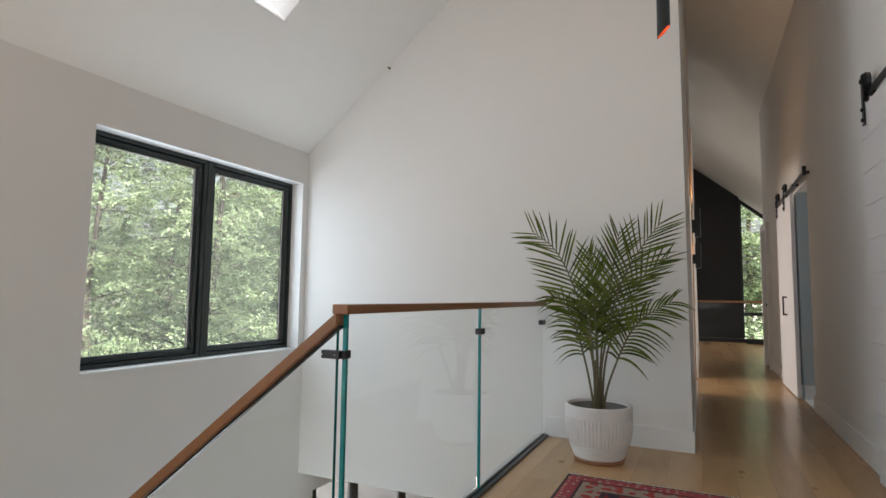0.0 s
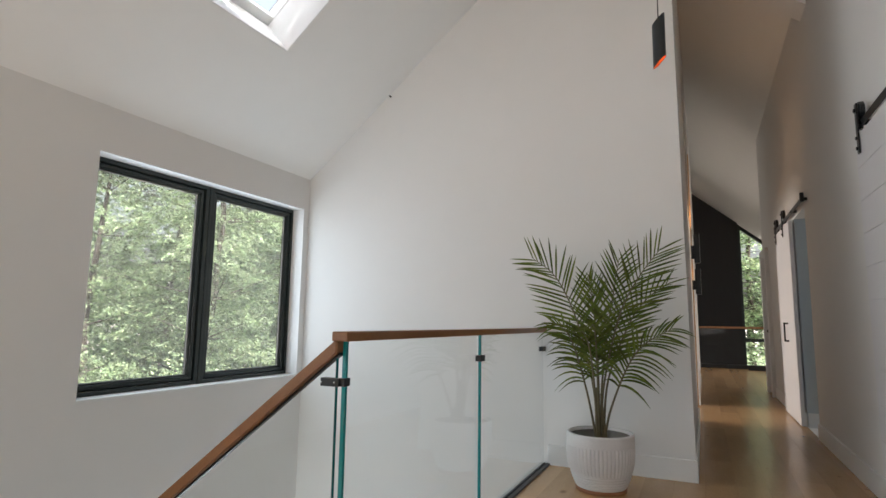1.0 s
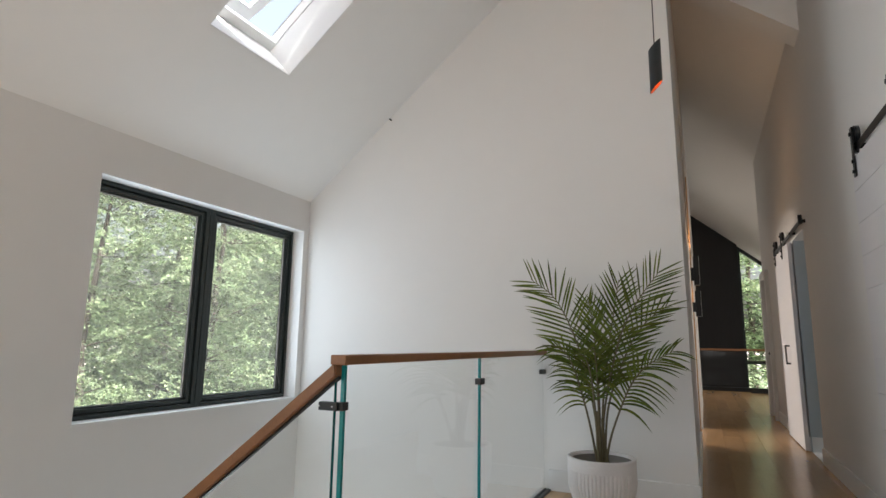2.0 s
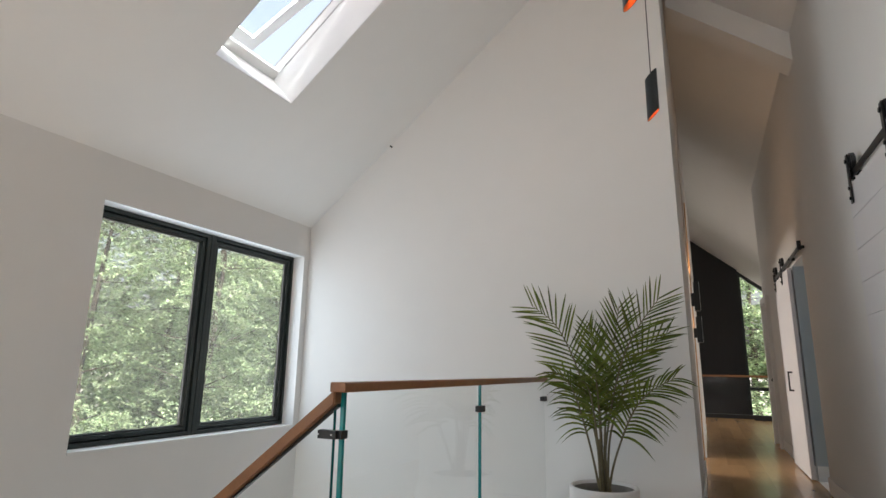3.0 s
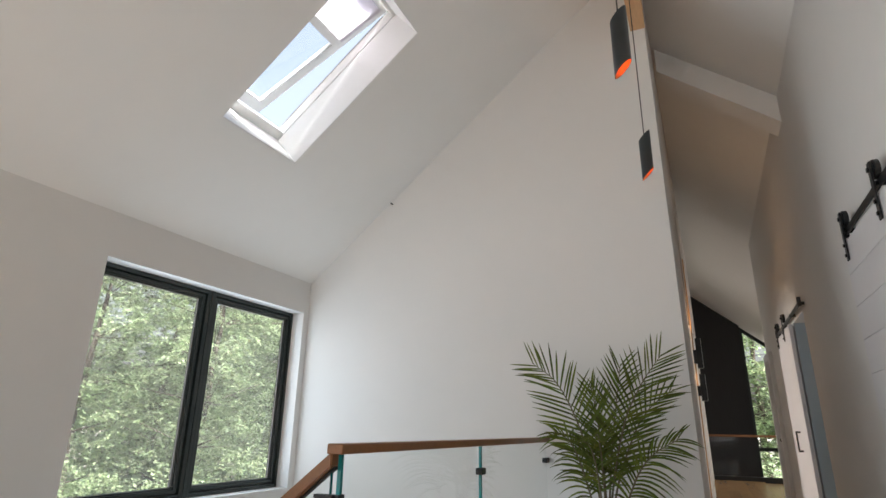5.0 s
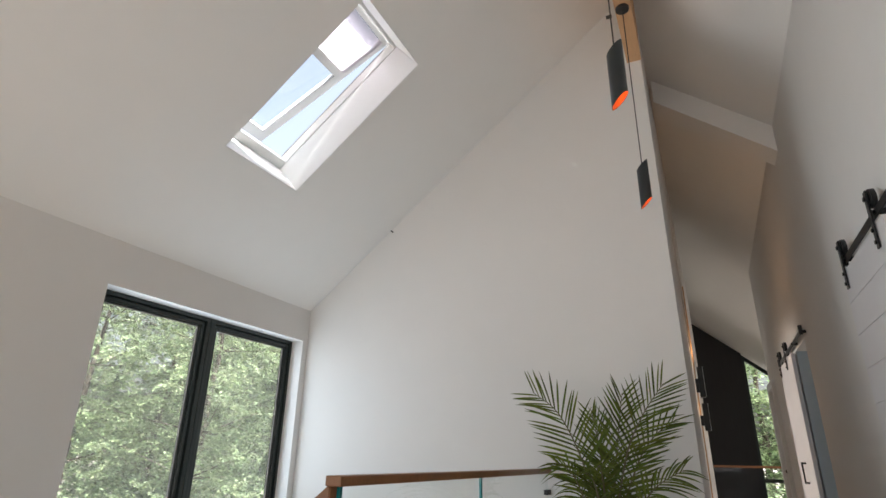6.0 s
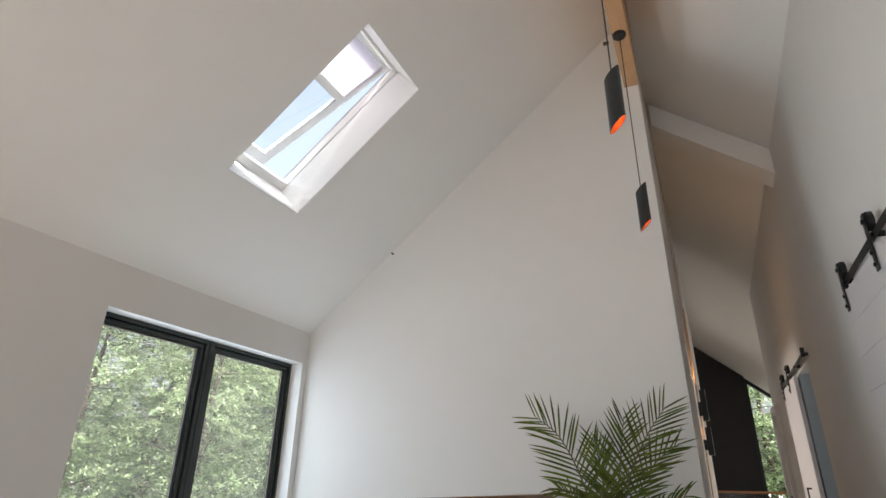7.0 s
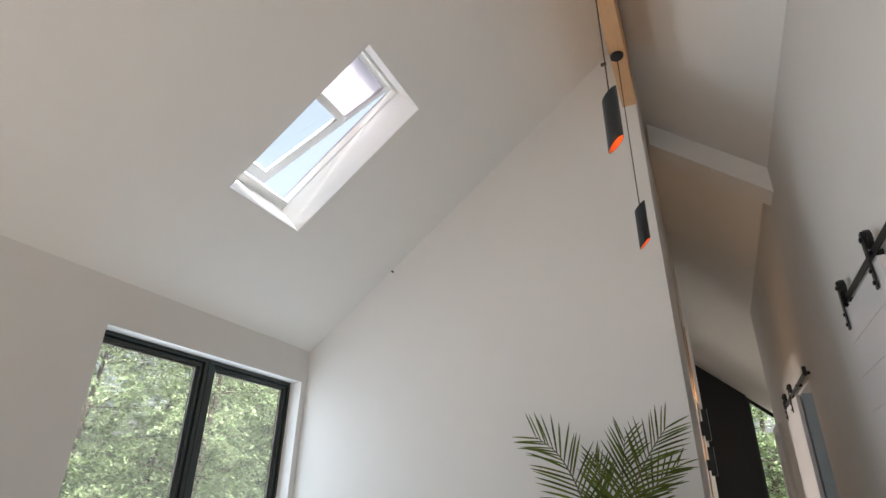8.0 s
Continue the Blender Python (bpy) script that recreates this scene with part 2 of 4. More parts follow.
# ---- large structure ----


def gable_wall(name, y0, y1, x0, x1, zlow, label, material=M_WALL, holes=()):
    """A wall across the house under the roof; holes are (x0, x1, z0, z1)."""
    bm = bmesh.new()
    xs = sorted({x0, x1, *([RX] if x0 < RX < x1 else []), *[v for h in holes for v in h[:2]]})
    for a, b in zip(xs, xs[1:]):
        cuts = [zlow]
        for h in holes:
            if h[0] <= a and b <= h[1]:
                cuts += [h[2], h[3]]
        for i in range(0, len(cuts), 2):
            lo = cuts[i]
            if i + 1 < len(cuts):
                box(bm, (a, y0, lo), (b, y1, cuts[i + 1]))
            else:
                prism(bm, [(a, y0, lo), (b, y0, lo), (b, y0, roof_z(b) + 0.05), (a, y0, roof_z(a) + 0.05)], (0, y1 - y0, 0))
    return setting(part(name, bm, material), label, "wall")


def side_wall(name, x0, x1, y0, y1, z0, z1, label, material=M_WALL, holes=()):
    """A wall along the house; holes are (y0, y1, z0, z1)."""
    bm = bmesh.new()
    ys = sorted({y0, y1, *[v for h in holes for v in h[:2]]})
    for a, b in zip(ys, ys[1:]):
        cuts = [z0]
        for h in sorted(holes, key=lambda q: q[2]):
            if h[0] <= a and b <= h[1]:
                cuts += [h[2], h[3]]
        cuts.append(z1)
        for lo, hi in zip(cuts[::2], cuts[1::2]):
            if hi - lo > 1e-4:
                box(bm, (x0, a, lo), (x1, b, hi))
    return setting(part(name, bm, material), label, "wall")


WIN = (2.053, 3.970, 0.517, 2.014)
# The opening from y -2.5 to 0.1 is unseen, added for a fill lamp.
side_wall("wall_west", XL - 0.2, XL, YS, YF, LOW, roof_z(XL) + 0.03, "white painted wall with a recessed black window",
          holes=[WIN, (-2.5, 0.1, 0.55, 2.0), (4.25, 8.6, LOW + 0.3, -0.8), (6.0, 8.4, 0.6, 2.0)])
bm = bmesh.new()   # its free end leans in a little towards the ridge
prism(bm, [(XL, YB, -0.583), (XW + 0.012, YB, -0.583), (XW - 0.038, YB, roof_z(XW - 0.038) + 0.05), (RX, YB, RZ + 0.05), (XL, YB, roof_z(XL) + 0.05)], (0, T, 0))
setting(part("wall_back", bm, M_WALL), "white painted gable wall beside the landing", "wall")
# End wall out of view; its opening is added to hold a fill lamp.
gable_wall("wall_south", YS - T, YS, XL, XE, LOW, "white painted end wall behind the landing", holes=[(-2.8, 0.4, 0.5, 2.45)])
DOOR1, DOOR2 = (2.95, 3.75, 0.0, 2.1), (6.07, 6.75, 0.0, 2.13)
# The opening at y -2.5 is unseen, added for the rear fill lamp.
side_wall("wall_hall", XR, XR + T, YS, YE, -0.3, roof_z(XR) + 0.08, "white painted hall wall with sliding doors", holes=[DOOR1, DOOR2, (9.35, 9.95, 0.0, 2.05), (-2.5, -0.9, 0.55, 1.95)])
bm = bmesh.new()
for y0, y1, z0 in ((YB + T, 6.62, -0.3), (6.62, 7.85, 2.15), (7.85, 11.3, -0.3), (11.3, 12.7, 2.15), (12.7, 14.75, -0.3)):
    prism(bm, [(XW - 0.14, y0, z0), (XW, y0, z0), (XW - 0.034, y0, roof_z(XW - 0.034) + 0.03), (RX, y0, RZ + 0.03), (XW - 0.14, y0, roof_z(XW - 0.14) + 0.03)], (0, y1 - y0, 0))
setting(part("wall_passage", bm, M_WALL), "white painted passage wall with door openings", "wall")
# Both openings are unseen, added so that fill lamps can stand there.
side_wall("wall_east", XE, XE + 0.2, YS, YF, LOW, roof_z(XE) + 0.03, "white painted outer wall of the rooms beyond the hall",
          holes=[(5.4, 7.0, 0.7, 1.9), (11.0, 14.2, 0.4, 2.0)])
boxes_wall = boxes("wall_bedroom", [((XR + T, 4.6, 0), (XE, 4.75, 3.0)), ((XR + 0.004, 6.738, 0), (XE, 6.87, 2.128))], M_BLUEWALL)
setting(boxes_wall, "pale blue grey bedroom partition wall", "wall")
# far gable: dark chimney wall and a tall window beside it
bm = bmesh.new()
prism(bm, [(-3.2, YF - 0.3, LOW), (1.03, YF - 0.3, LOW), (1.03, YF - 0.3, roof_z(1.03) + 0.04), (RX, YF - 0.3, RZ + 0.04), (-3.2, YF - 0.3, roof_z(-3.2) + 0.04)], (0, 0.3, 0))
setting(part("wall_far", bm, M_DARK), "dark charcoal clad gable wall beyond the loft rail", "wall")
bm = bmesh.new()
prism(bm, [(1.03, YF - 0.12, LOW), (XE, YF - 0.12, LOW), (XE, YF - 0.12, -0.5), (1.03, YF - 0.12, -0.5)], (0, 0.12, 0))
setting(part("wall_far_sill", bm, M_DARK), "dark wall under the tall gable window", "wall")

# ceilings: two roof slopes, the west one with a skylight shaft
SKY = (-2.588, -1.571, 2.145, 2.861)
NW = Vector((-SL, 0, 1)).normalized()
DEPTH = 0.30


def slope_piece(bm, x0, x1, y0, y1, side=1):
    n = Vector((-SL * side, 0, 1)).normalized()
    pts = [(x0, y0, roof_z(x0)), (x1, y0, roof_z(x1)), (x1, y1, roof_z(x1)), (x0, y1, roof_z(x0))]
    prism(bm, pts, n * DEPTH)


bm = bmesh.new()
for x0, x1, y0, y1 in ((XL - 0.3, SKY[0], YS, YF), (SKY[1], RX, YS, YF), (SKY[0], SKY[1], YS, SKY[2]), (SKY[0], SKY[1], SKY[3], YF)):
    slope_piece(bm, x0, x1, y0, y1)
setting(part("ceiling_west", bm, M_CEIL), "white painted sloping ceiling with a skylight", "ceiling")
bm = bmesh.new()
# Runs on past the east wall, unseen, to keep sun off its openings.
slope_piece(bm, RX, XE + 0.9, YS, YF, -1)
setting(part("ceiling_east", bm, M_CEIL), "white painted sloping ceiling over the hall", "ceiling")
bm = bmesh.new()
# The last strip covers that added overhang.
for x0, x1, y0, y1, s in ((XL - 0.4, SKY[0] - 0.12, YS - 0.3, YF + 0.3, 1), (SKY[1] + 0.02, RX, YS - 0.3, YF + 0.3, 1), (SKY[0] - 0.12, SKY[1] + 0.02, YS - 0.3, SKY[2] - 0.1, 1), (SKY[0] - 0.12, SKY[1] + 0.02, SKY[3] + 0.1, YF + 0.3, 1), (RX, XE + 1.0, YS - 0.3, YF + 0.3, -1)):
    n = Vector((-SL * s, 0, 1)).normalized()
    off = n * (DEPTH + 0.004)
    prism(bm, [Vector((x, y, roof_z(x))) + off for x, y in ((x0, y0), (x1, y0), (x1, y1), (x0, y1))], n * 0.04)
setting(part("roof", bm, M_DARK), "dark metal roofing", "roof")
# boxed rafter across the east slope
bm = bmesh.new()
xa, xb = XW, XR
prism(bm, [(xa, 5.3, roof_z(xa)), (xb, 5.3, roof_z(xb)), (xb, 5.3, roof_z(xb) - 0.27), (xa, 5.3, roof_z(xa) - 0.27)], (0, 0.3, 0))
setting(part("trim_rafter", bm, M_CEIL), "white boxed rafter across the hall ceiling", "beam")
setting(boxes("ridge_beam", [((-0.215, YS, 4.18), (-0.1, YB, 4.86))], M_BEAM), "light natural timber ridge beam", "beam")

# floors
FX0 = -1.09
setting(boxes("floor", [((FX0, 1.5, -0.3), (XR, 14.8, -0.022)), ((XL, YS, -0.3), (XE, 0.5, -0.022)), ((FX0, 0.5, -0.3), (XE, 1.5, -0.022)),
                        ((XR, 1.5, -0.3), (XE, 14.8, -0.024)), ((XL, YB + T, -0.3), (FX0, 14.8, -0.024))], M_OAK), "oak plank floor of the upper storey", "floor")
setting(boxes("floor_lower", [((XL, YS, LOW - 0.2), (XE, YF, LOW))], M_OAK), "oak floor of the lower storey", "floor")
setting(boxes("wall_landing_edge", [((FX0 - 0.02, 1.5, -0.32), (FX0, YB, -0.0))], M_WALL), "white painted edge of the landing", "wall")
setting(boxes("wall_stair", [((XL, 0.42, LOW), (FX0, 0.5, -0.3))], M_WALL), "white wall under the landing beside the stair", "wall")

# baseboards
BBH, BBT = 0.14, 0.016
setting(boxes("baseboard", [((-1.038, YB - BBT, 0), (XW + BBT, YB, BBH))], M_TRIM, bevel=0.003), "white baseboard on the gable wall", "baseboard")
setting(boxes("baseboard_hall", [((XR - BBT, 3.86, 0), (XR, 6.07, BBH)), ((XR - BBT, 6.75, 0), (XR, 9.25, BBH))], M_TRIM, bevel=0.003), "white baseboard along the hall wall", "baseboard")
setting(boxes("baseboard_passage", [((XW, YB, 0), (XW + BBT, 6.55, BBH)), ((XW, 7.92, 0), (XW + BBT, 11.2, BBH))], M_TRIM, bevel=0.003), "white baseboard along the passage", "baseboard")
setting(boxes("baseboard_bedroom", [((XR + 0.006, 6.722, 0), (2.9, 6.738, BBH))], M_TRIM), "white baseboard in the bedroom", "baseboard")
# casings
setting(boxes("trim_casing", [((XR - 0.05, 9.25, 0), (XR, 9.37, 2.15)), ((XR - 0.05, 9.93, 0), (XR, 10.06, 2.15)), ((XR - 0.05, 9.37, 2.05), (XR, 9.93, 2.15))], M_TRIM, bevel=0.003), "white door casing at the hall's end", "trim")
setting(boxes("trim_oak", [((XW, 6.56, 0), (XW + 0.012, 6.62, 2.9))], M_BEAM, bevel=0.002), "slim oak casing on the passage wall", "trim")
setting(boxes("trim_passage", [((XW, 7.85, 0), (XW + 0.02, 7.94, 2.25))], M_TRIM, bevel=0.003), "white casing round the passage opening", "trim")

# ---- outdoors ----
bm = bmesh.new()
bmesh.ops.create_grid(bm, x_segments=40, y_segments=40, size=600)
for v in bm.verts:
    v.co.z = LOW - 0.25
setting(part("ground", bm, M_GROUND), "pale gravelly ground round the house", "ground")


def sprays(centers, spread, n, size, seed, per=26):
    """Leaves set in flat drooping sprays round the centres: corners of n small pointed quads."""
    npr = np.random.RandomState(seed)
    m = max(1, n // per)
    pick = npr.randint(0, len(centers), m)
    c = np.asarray(centers)[pick] + npr.normal(size=(m, 3)) * np.asarray(spread)[pick][:, None]
    a = npr.uniform(0, 6.283, m)
    axis = np.stack([np.cos(a), np.sin(a), npr.uniform(-0.55, 0.25, m)], 1)
    axis /= np.linalg.norm(axis, axis=1)[:, None]
    up = npr.normal(size=(m, 3)) * 0.30 + [0.25, -0.1, 1.0]
    side = np.cross(up, axis)
    side /= np.linalg.norm(side, axis=1)[:, None]
    up = np.cross(axis, side)
    ln = npr.uniform(5, 12, m) * size
    k = np.repeat(np.arange(m), per)
    t = npr.uniform(0, 1, len(k))
    sg = np.where(npr.uniform(size=len(k)) > 0.5, 1.0, -1.0)
    lat = sg * npr.uniform(0.05, 0.5, len(k)) * (1.1 - 0.7 * t) * ln[k]
    pos = c[k] + axis[k] * (t * ln[k])[:, None] + side[k] * lat[:, None] - up[k] * (0.25 * t * t * ln[k])[:, None] + npr.normal(size=(len(k), 3)) * size * 0.5
    u = axis[k] * 0.7 + side[k] * sg[:, None] * 0.6 + npr.normal(size=(len(k), 3)) * 0.35
    u /= np.linalg.norm(u, axis=1)[:, None]
    w = np.cross(up[k] + npr.normal(size=(len(k), 3)) * 0.45, u)
    w /= np.linalg.norm(w, axis=1)[:, None]
    L = (npr.uniform(.6, 1.3, len(k)) * size)[:, None]
    return np.stack([pos - u * L, pos + w * L * .45, pos + u * L, pos - w * L * .45], 1).reshape(-1, 3)


def leaf_mesh(name, v):
    me = bpy.data.meshes.new(name)
    me.from_pydata(v.tolist(), [], np.arange(len(v)).reshape(-1, 4).tolist())
    me.materials.append(M_FOL)
    return me


def tree(name, at, height, radius, seed, leaves=9000, size=0.11):
    rnd = random.Random(seed)
    root = thing(name, at, "leafy green broadleaf tree outside the window", "tree", "woodland trees")
    bm = bmesh.new()

    def limb(a, b, ra, rb):
        d = b - a
        m = Matrix.Translation((a + b) / 2) @ d.to_track_quat("Z", "Y").to_matrix().to_4x4()
        bmesh.ops.create_cone(bm, cap_ends=True, segments=7, radius1=ra, radius2=rb, depth=d.length, matrix=m)
    p = Vector((0, 0, 0))
    centers, spread = [], []
    k = 8
    for i in range(k):
        q = p + Vector((rnd.uniform(-.2, .2), rnd.uniform(-.2, .2), height * 0.93 / k))
        r0 = height * 0.013
        limb(p, q, r0 * (1 - i / k) + 0.02, r0 * (1 - (i + 1) / k) + 0.02)
        for _ in range(4):
            a = rnd.uniform(0, 6.283)
            f = 1.0 - 0.6 * (i / k) ** 1.5
            e = q + Vector((math.cos(a), math.sin(a), rnd.uniform(-0.1, 0.5))) * radius * f * rnd.uniform(.6, 1.05)
            limb(q, e, 0.018 * f + 0.008, 0.005)
            for j in range(5):
                s = 0.25 + 0.2 * j + rnd.uniform(-.1, .1)
                centers.append(q.lerp(e, s) + Vector((rnd.gauss(0, .3), rnd.gauss(0, .3), rnd.gauss(-.1, .2))))
                spread.append(rnd.uniform(.12, .34))
        p = q
    part("trunk", bm, M_BARK, root)
    ob = new("crown", leaf_mesh("crown", sprays([tuple(c) for c in centers], spread, leaves, size, seed)))
    ob.parent = root
    return root


GZ = LOW - 0.25
TREES = [(-13.0, 11.3, 10.0, 3.4), (-12.0, 14.4, 9.5, 3.0), (-15.5, 9.6, 11.0, 3.6), (-16.0, 14.1, 13.0, 3.8), (-14.5, 17.5, 12.0, 3.6),
         (-20.0, 10.5, 13.0, 4.2), (-21.0, 16.5, 15.0, 4.2), (-19.0, 22.5, 15.0, 4.2), (-26.0, 14.0, 15.0, 4.8), (-25.0, 22.0, 17.0, 4.8), (-26.0, 29.0, 18.0, 4.8), (-18.0, 28.0, 15.0, 4.2)]
for i, (x, y, h, r) in enumerate(TREES):
    tree("tree", (x, y, GZ), h, r, 11 + i, 44000 if i < 5 else 22000, 0.052 if i < 5 else 0.075)
for i, (x, y, h, r) in enumerate([(1.2, 25.5, 10, 3.0), (4.2, 27.0, 11, 3.2), (2.4, 31.0, 15, 4.0), (-1.0, 30.0, 14, 3.6), (6.5, 33.0, 15, 4.0)]):
    tree("tree", (x, y, GZ), h, r, 41 + i, 9000, size=0.12)


def shrubs(name, spots, seed, label, size=0.045, n=4000):
    """Undergrowth along the edge of the wood, one mass of small leaves."""
    rnd = random.Random(seed)
    rows = []
    for i, (x, y, r, h) in enumerate(spots):
        cs = []
        for _ in range(26):
            a, q = rnd.uniform(0, 6.283), rnd.random() ** 0.5
            cs.append((x + r * q * math.cos(a), y + r * q * math.sin(a), GZ + h * rnd.uniform(0.05, 1) * (1.05 - 0.55 * q)))
        rows.append(sprays(cs, [r * 0.16] * len(cs), n, size, seed + 100 + i))
    tagged(new(name, leaf_mesh(name, np.concatenate(rows))), label, "shrubs", kind="stuff")


rs = random.Random(3)
shrubs("far_woods", [(-33 - rs.uniform(0, 6), y, rs.uniform(3.5, 5.0), rs.uniform(10, 15)) for y in np.linspace(6, 62, 22)], 12, "distant green woodland behind the garden trees", 0.2, 5000)
shrubs("undergrowth", [(-11.0 - rs.uniform(0, 8), y + rs.uniform(-.8, .8), rs.uniform(1.2, 2.2), rs.uniform(2.2, 4.6)) for y in np.linspace(5.5, 27, 40)], 8, "dense green undergrowth at the edge of the wood", 0.045, 7000)
shrubs("undergrowth_north", [(x, 26 + rs.uniform(-3, 3), rs.uniform(1.2, 2.0), rs.uniform(2.5, 5.0)) for x in np.linspace(-2, 8, 12)], 9, "dense green undergrowth beyond the gable window", 0.06)
# Trees out of view, added to shade the east openings from sun.
for i, (x, y, h, r) in enumerate([(9.0, 2.5, 9.0, 3.0), (9.5, 6.0, 9.0, 3.2), (9.0, 9.5, 9.0, 3.0), (10.0, 13.0, 9.5, 3.2), (13.0, 4.5, 9.5, 3.4), (13.0, 10.0, 9.5, 3.4)]):
    tree("tree", (x, y - 2.5, GZ), h, r, 71 + i, 7000, size=0.16)

# ---- windows ----


def window_unit(parent, x, y0, y1, z0, z1, fw=0.033, sw=0.042, depth=0.08):
    """One framed light in a wall along the house: stepped frame, sash, bead and pane."""
    def ring(name, a0, a1, b0, b1, w, xa, xb, material=M_FRAME, bev=0.003, label=""):
        return boxes(name, [((xa, a0, b0), (xb, a0 + w, b1)), ((xa, a1 - w, b0), (xb, a1, b1)),
                            ((xa, a0 + w, b0), (xb, a1 - w, b0 + w)), ((xa, a0 + w, b1 - w), (xb, a1 - w, b1))], material, parent, label, bev)
    ring("window_frame", y0, y1, z0, z1, fw, x - depth, x)
    ring("stop", y0 + fw, y1 - fw, z0 + fw, z1 - fw, 0.007, x - depth, x - 0.034, bev=0.001)
    g = fw + 0.008
    ring("sash", y0 + g, y1 - g, z0 + g, z1 - g, sw - 0.016, x - depth + 0.006, x - 0.014)
    g += sw - 0.016
    ring("bead", y0 + g, y1 - g, z0 + g, z1 - g, 0.008, x - depth + 0.008, x - 0.03, bev=0.003)
    g += 0.008
    ring("gasket", y0 + g, y1 - g, z0 + g, z1 - g, 0.005, x - 0.060, x - 0.044, M_GASKET, 0.001, "pale glazing gasket")
    pane = boxes("pane", [((x - 0.055, y0 + g, z0 + g), (x - 0.049, y1 - g, z1 - g))], M_GLASS, parent)
    pane.visible_shadow = False


w1 = setting(new("window_1"), "black framed double window recessed in the white wall", "window")
WX, ym = XL - 0.12, 3.01                       # face of the frame and its middle post
window_unit(w1, WX, WIN[0], ym - 0.01, WIN[2], WIN[3])
window_unit(w1, WX, ym + 0.01, WIN[1] + 0.006, WIN[2], WIN[3])
boxes("post", [((WX - 0.08, ym - 0.0098, WIN[2]), (WX + 0.005, ym + 0.0098, WIN[3]))], M_FRAME, w1, bevel=0.003)
boxes("window_sill", [((WX, WIN[0] - 0.002, WIN[2] - 0.012), (XL + 0.006, WIN[1] + 0.002, WIN[2] + 0.004))], M_TRIM, w1, "white painted sill", bevel=0.002)
boxes("lining", [((WX, WIN[1] - 0.004, WIN[2] + 0.004), (XL + 0.002, WIN[1] + 0.004, WIN[3] - 0.004))], M_TRIM, w1)
boxes("lining", [((WX, WIN[0], WIN[3] - 0.004), (XL + 0.002, WIN[1] + 0.004, WIN[3] + 0.004))], M_TRIM, w1)

w2 = setting(new("window_2"), "tall black framed gable window beside the dark wall", "window")
bm = bmesh.new()
for xa in (1.03, 1.95, XE - 0.09):
    prism(bm, [(xa, YF - 0.1, -0.5), (xa + 0.07, YF - 0.1, -0.5), (xa + 0.07, YF - 0.1, roof_z(xa + 0.07) + 0.02), (xa, YF - 0.1, roof_z(xa) + 0.02)], (0, 0.1, 0))
for za in (-0.5, 0.55):
    box(bm, (1.1, YF - 0.098, za), (XE, YF - 0.004, za + 0.13 if za < 0 else za + 0.09))
prism(bm, [(1.1, YF - 0.097, roof_z(1.1) - 0.12), (XE, YF - 0.097, roof_z(XE) - 0.12), (XE, YF - 0.097, roof_z(XE)), (1.1, YF - 0.097, roof_z(1.1))], (0, 0.09, 0))
part("window_frame", bm, M_FRAME, w2)

w3 = setting(new("window_3"), "black framed window of the lower storey", "window")
for a, b in ((4.25, 4.38), (4.38, 5.09), (5.09, 6.15), (6.15, 7.3), (7.3, 8.6)):
    window_unit(w3, XL - 0.08, a, b, LOW + 0.3, -0.8, 0.033 if b - a > 0.5 else 0.02, 0.03)

# Unseen windows; landing, bedroom and loft ones were added to hold fill lamps.
for k, (x, ya, yb, za, zb, lab) in enumerate(((XL - 0.1, -2.5, 0.1, 0.55, 2.0, "unseen black framed window added for a fill lamp"), (XL - 0.1, 6.0, 8.4, 0.6, 2.0, "black framed window of the room beyond the passage"),
                                     (XE + 0.14, 5.4, 7.0, 0.7, 1.9, "unseen bedroom window added for a fill lamp"), (XE + 0.14, 11.0, 14.2, 0.4, 2.0, "unseen loft window added for a fill lamp"))):
    w = setting(new("window_%d" % (k + 4)), lab, "window")
    mid = (ya + yb) / 2
    window_unit(w, x, ya, mid, za, zb)
    window_unit(w, x, mid, yb, za, zb)

# ---- skylight ----
skyl = setting(new("skylight_1"), "white skylight with its sash propped open", "skylight")
UX = Vector((1, 0, SL)).normalized()
O = Vector((SKY[0], 0, roof_z(SKY[0])))
LEN = (SKY[1] - SKY[0]) * math.sqrt(1 + SL * SL)


def sp(s, y, d):
    return O + UX * s + Vector((0, y, 0)) + NW * d


def slope_box(bm, s0, s1, y0, y1, d0, d1, tilt=0.0):
    """A box in the slope's own frame; tilt lifts the low end about the upper edge."""
    def q(s, y, d):
        if tilt:
            r = s - HS
            s, d = HS + r * math.cos(tilt) + (d - HD) * math.sin(tilt), HD + (d - HD) * math.cos(tilt) - r * math.sin(tilt)
        return sp(s, y, d)
    lo = [q(s0, y0, d0), q(s1, y0, d0), q(s1, y1, d0), q(s0, y1, d0)]
    hi = [q(s0, y0, d1), q(s1, y0, d1), q(s1, y1, d1), q(s0, y1, d1)]
    vs = [bm.verts.new(p) for p in lo + hi]
    for f in ((3, 2, 1, 0), (4, 5, 6, 7), (0, 1, 5, 4), (1, 2, 6, 5), (2, 3, 7, 6), (3, 0, 4, 7)):
        bm.faces.new([vs[i] for i in f])


def slope_ring(name, s0, s1, y0, y1, w, d0, d1, material, tilt=0.0, extra=()):
    bm = bmesh.new()
    for a in ((s0, s1, y0, y0 + w), (s0, s1, y1 - w, y1), (s0, s0 + w, y0 + w, y1 - w), (s1 - w, s1, y0 + w, y1 - w), *extra):
        slope_box(bm, *a, d0, d1, tilt)
    return part(name, bm, material, skyl)


HS, HD, TILT = 1.300, 0.380, radians(13.3)      # hinge of the sash and how far it stands open
slope_ring("shaft", 0.0, LEN, SKY[2], SKY[3], 0.008, 0.002, DEPTH, M_TRIM)
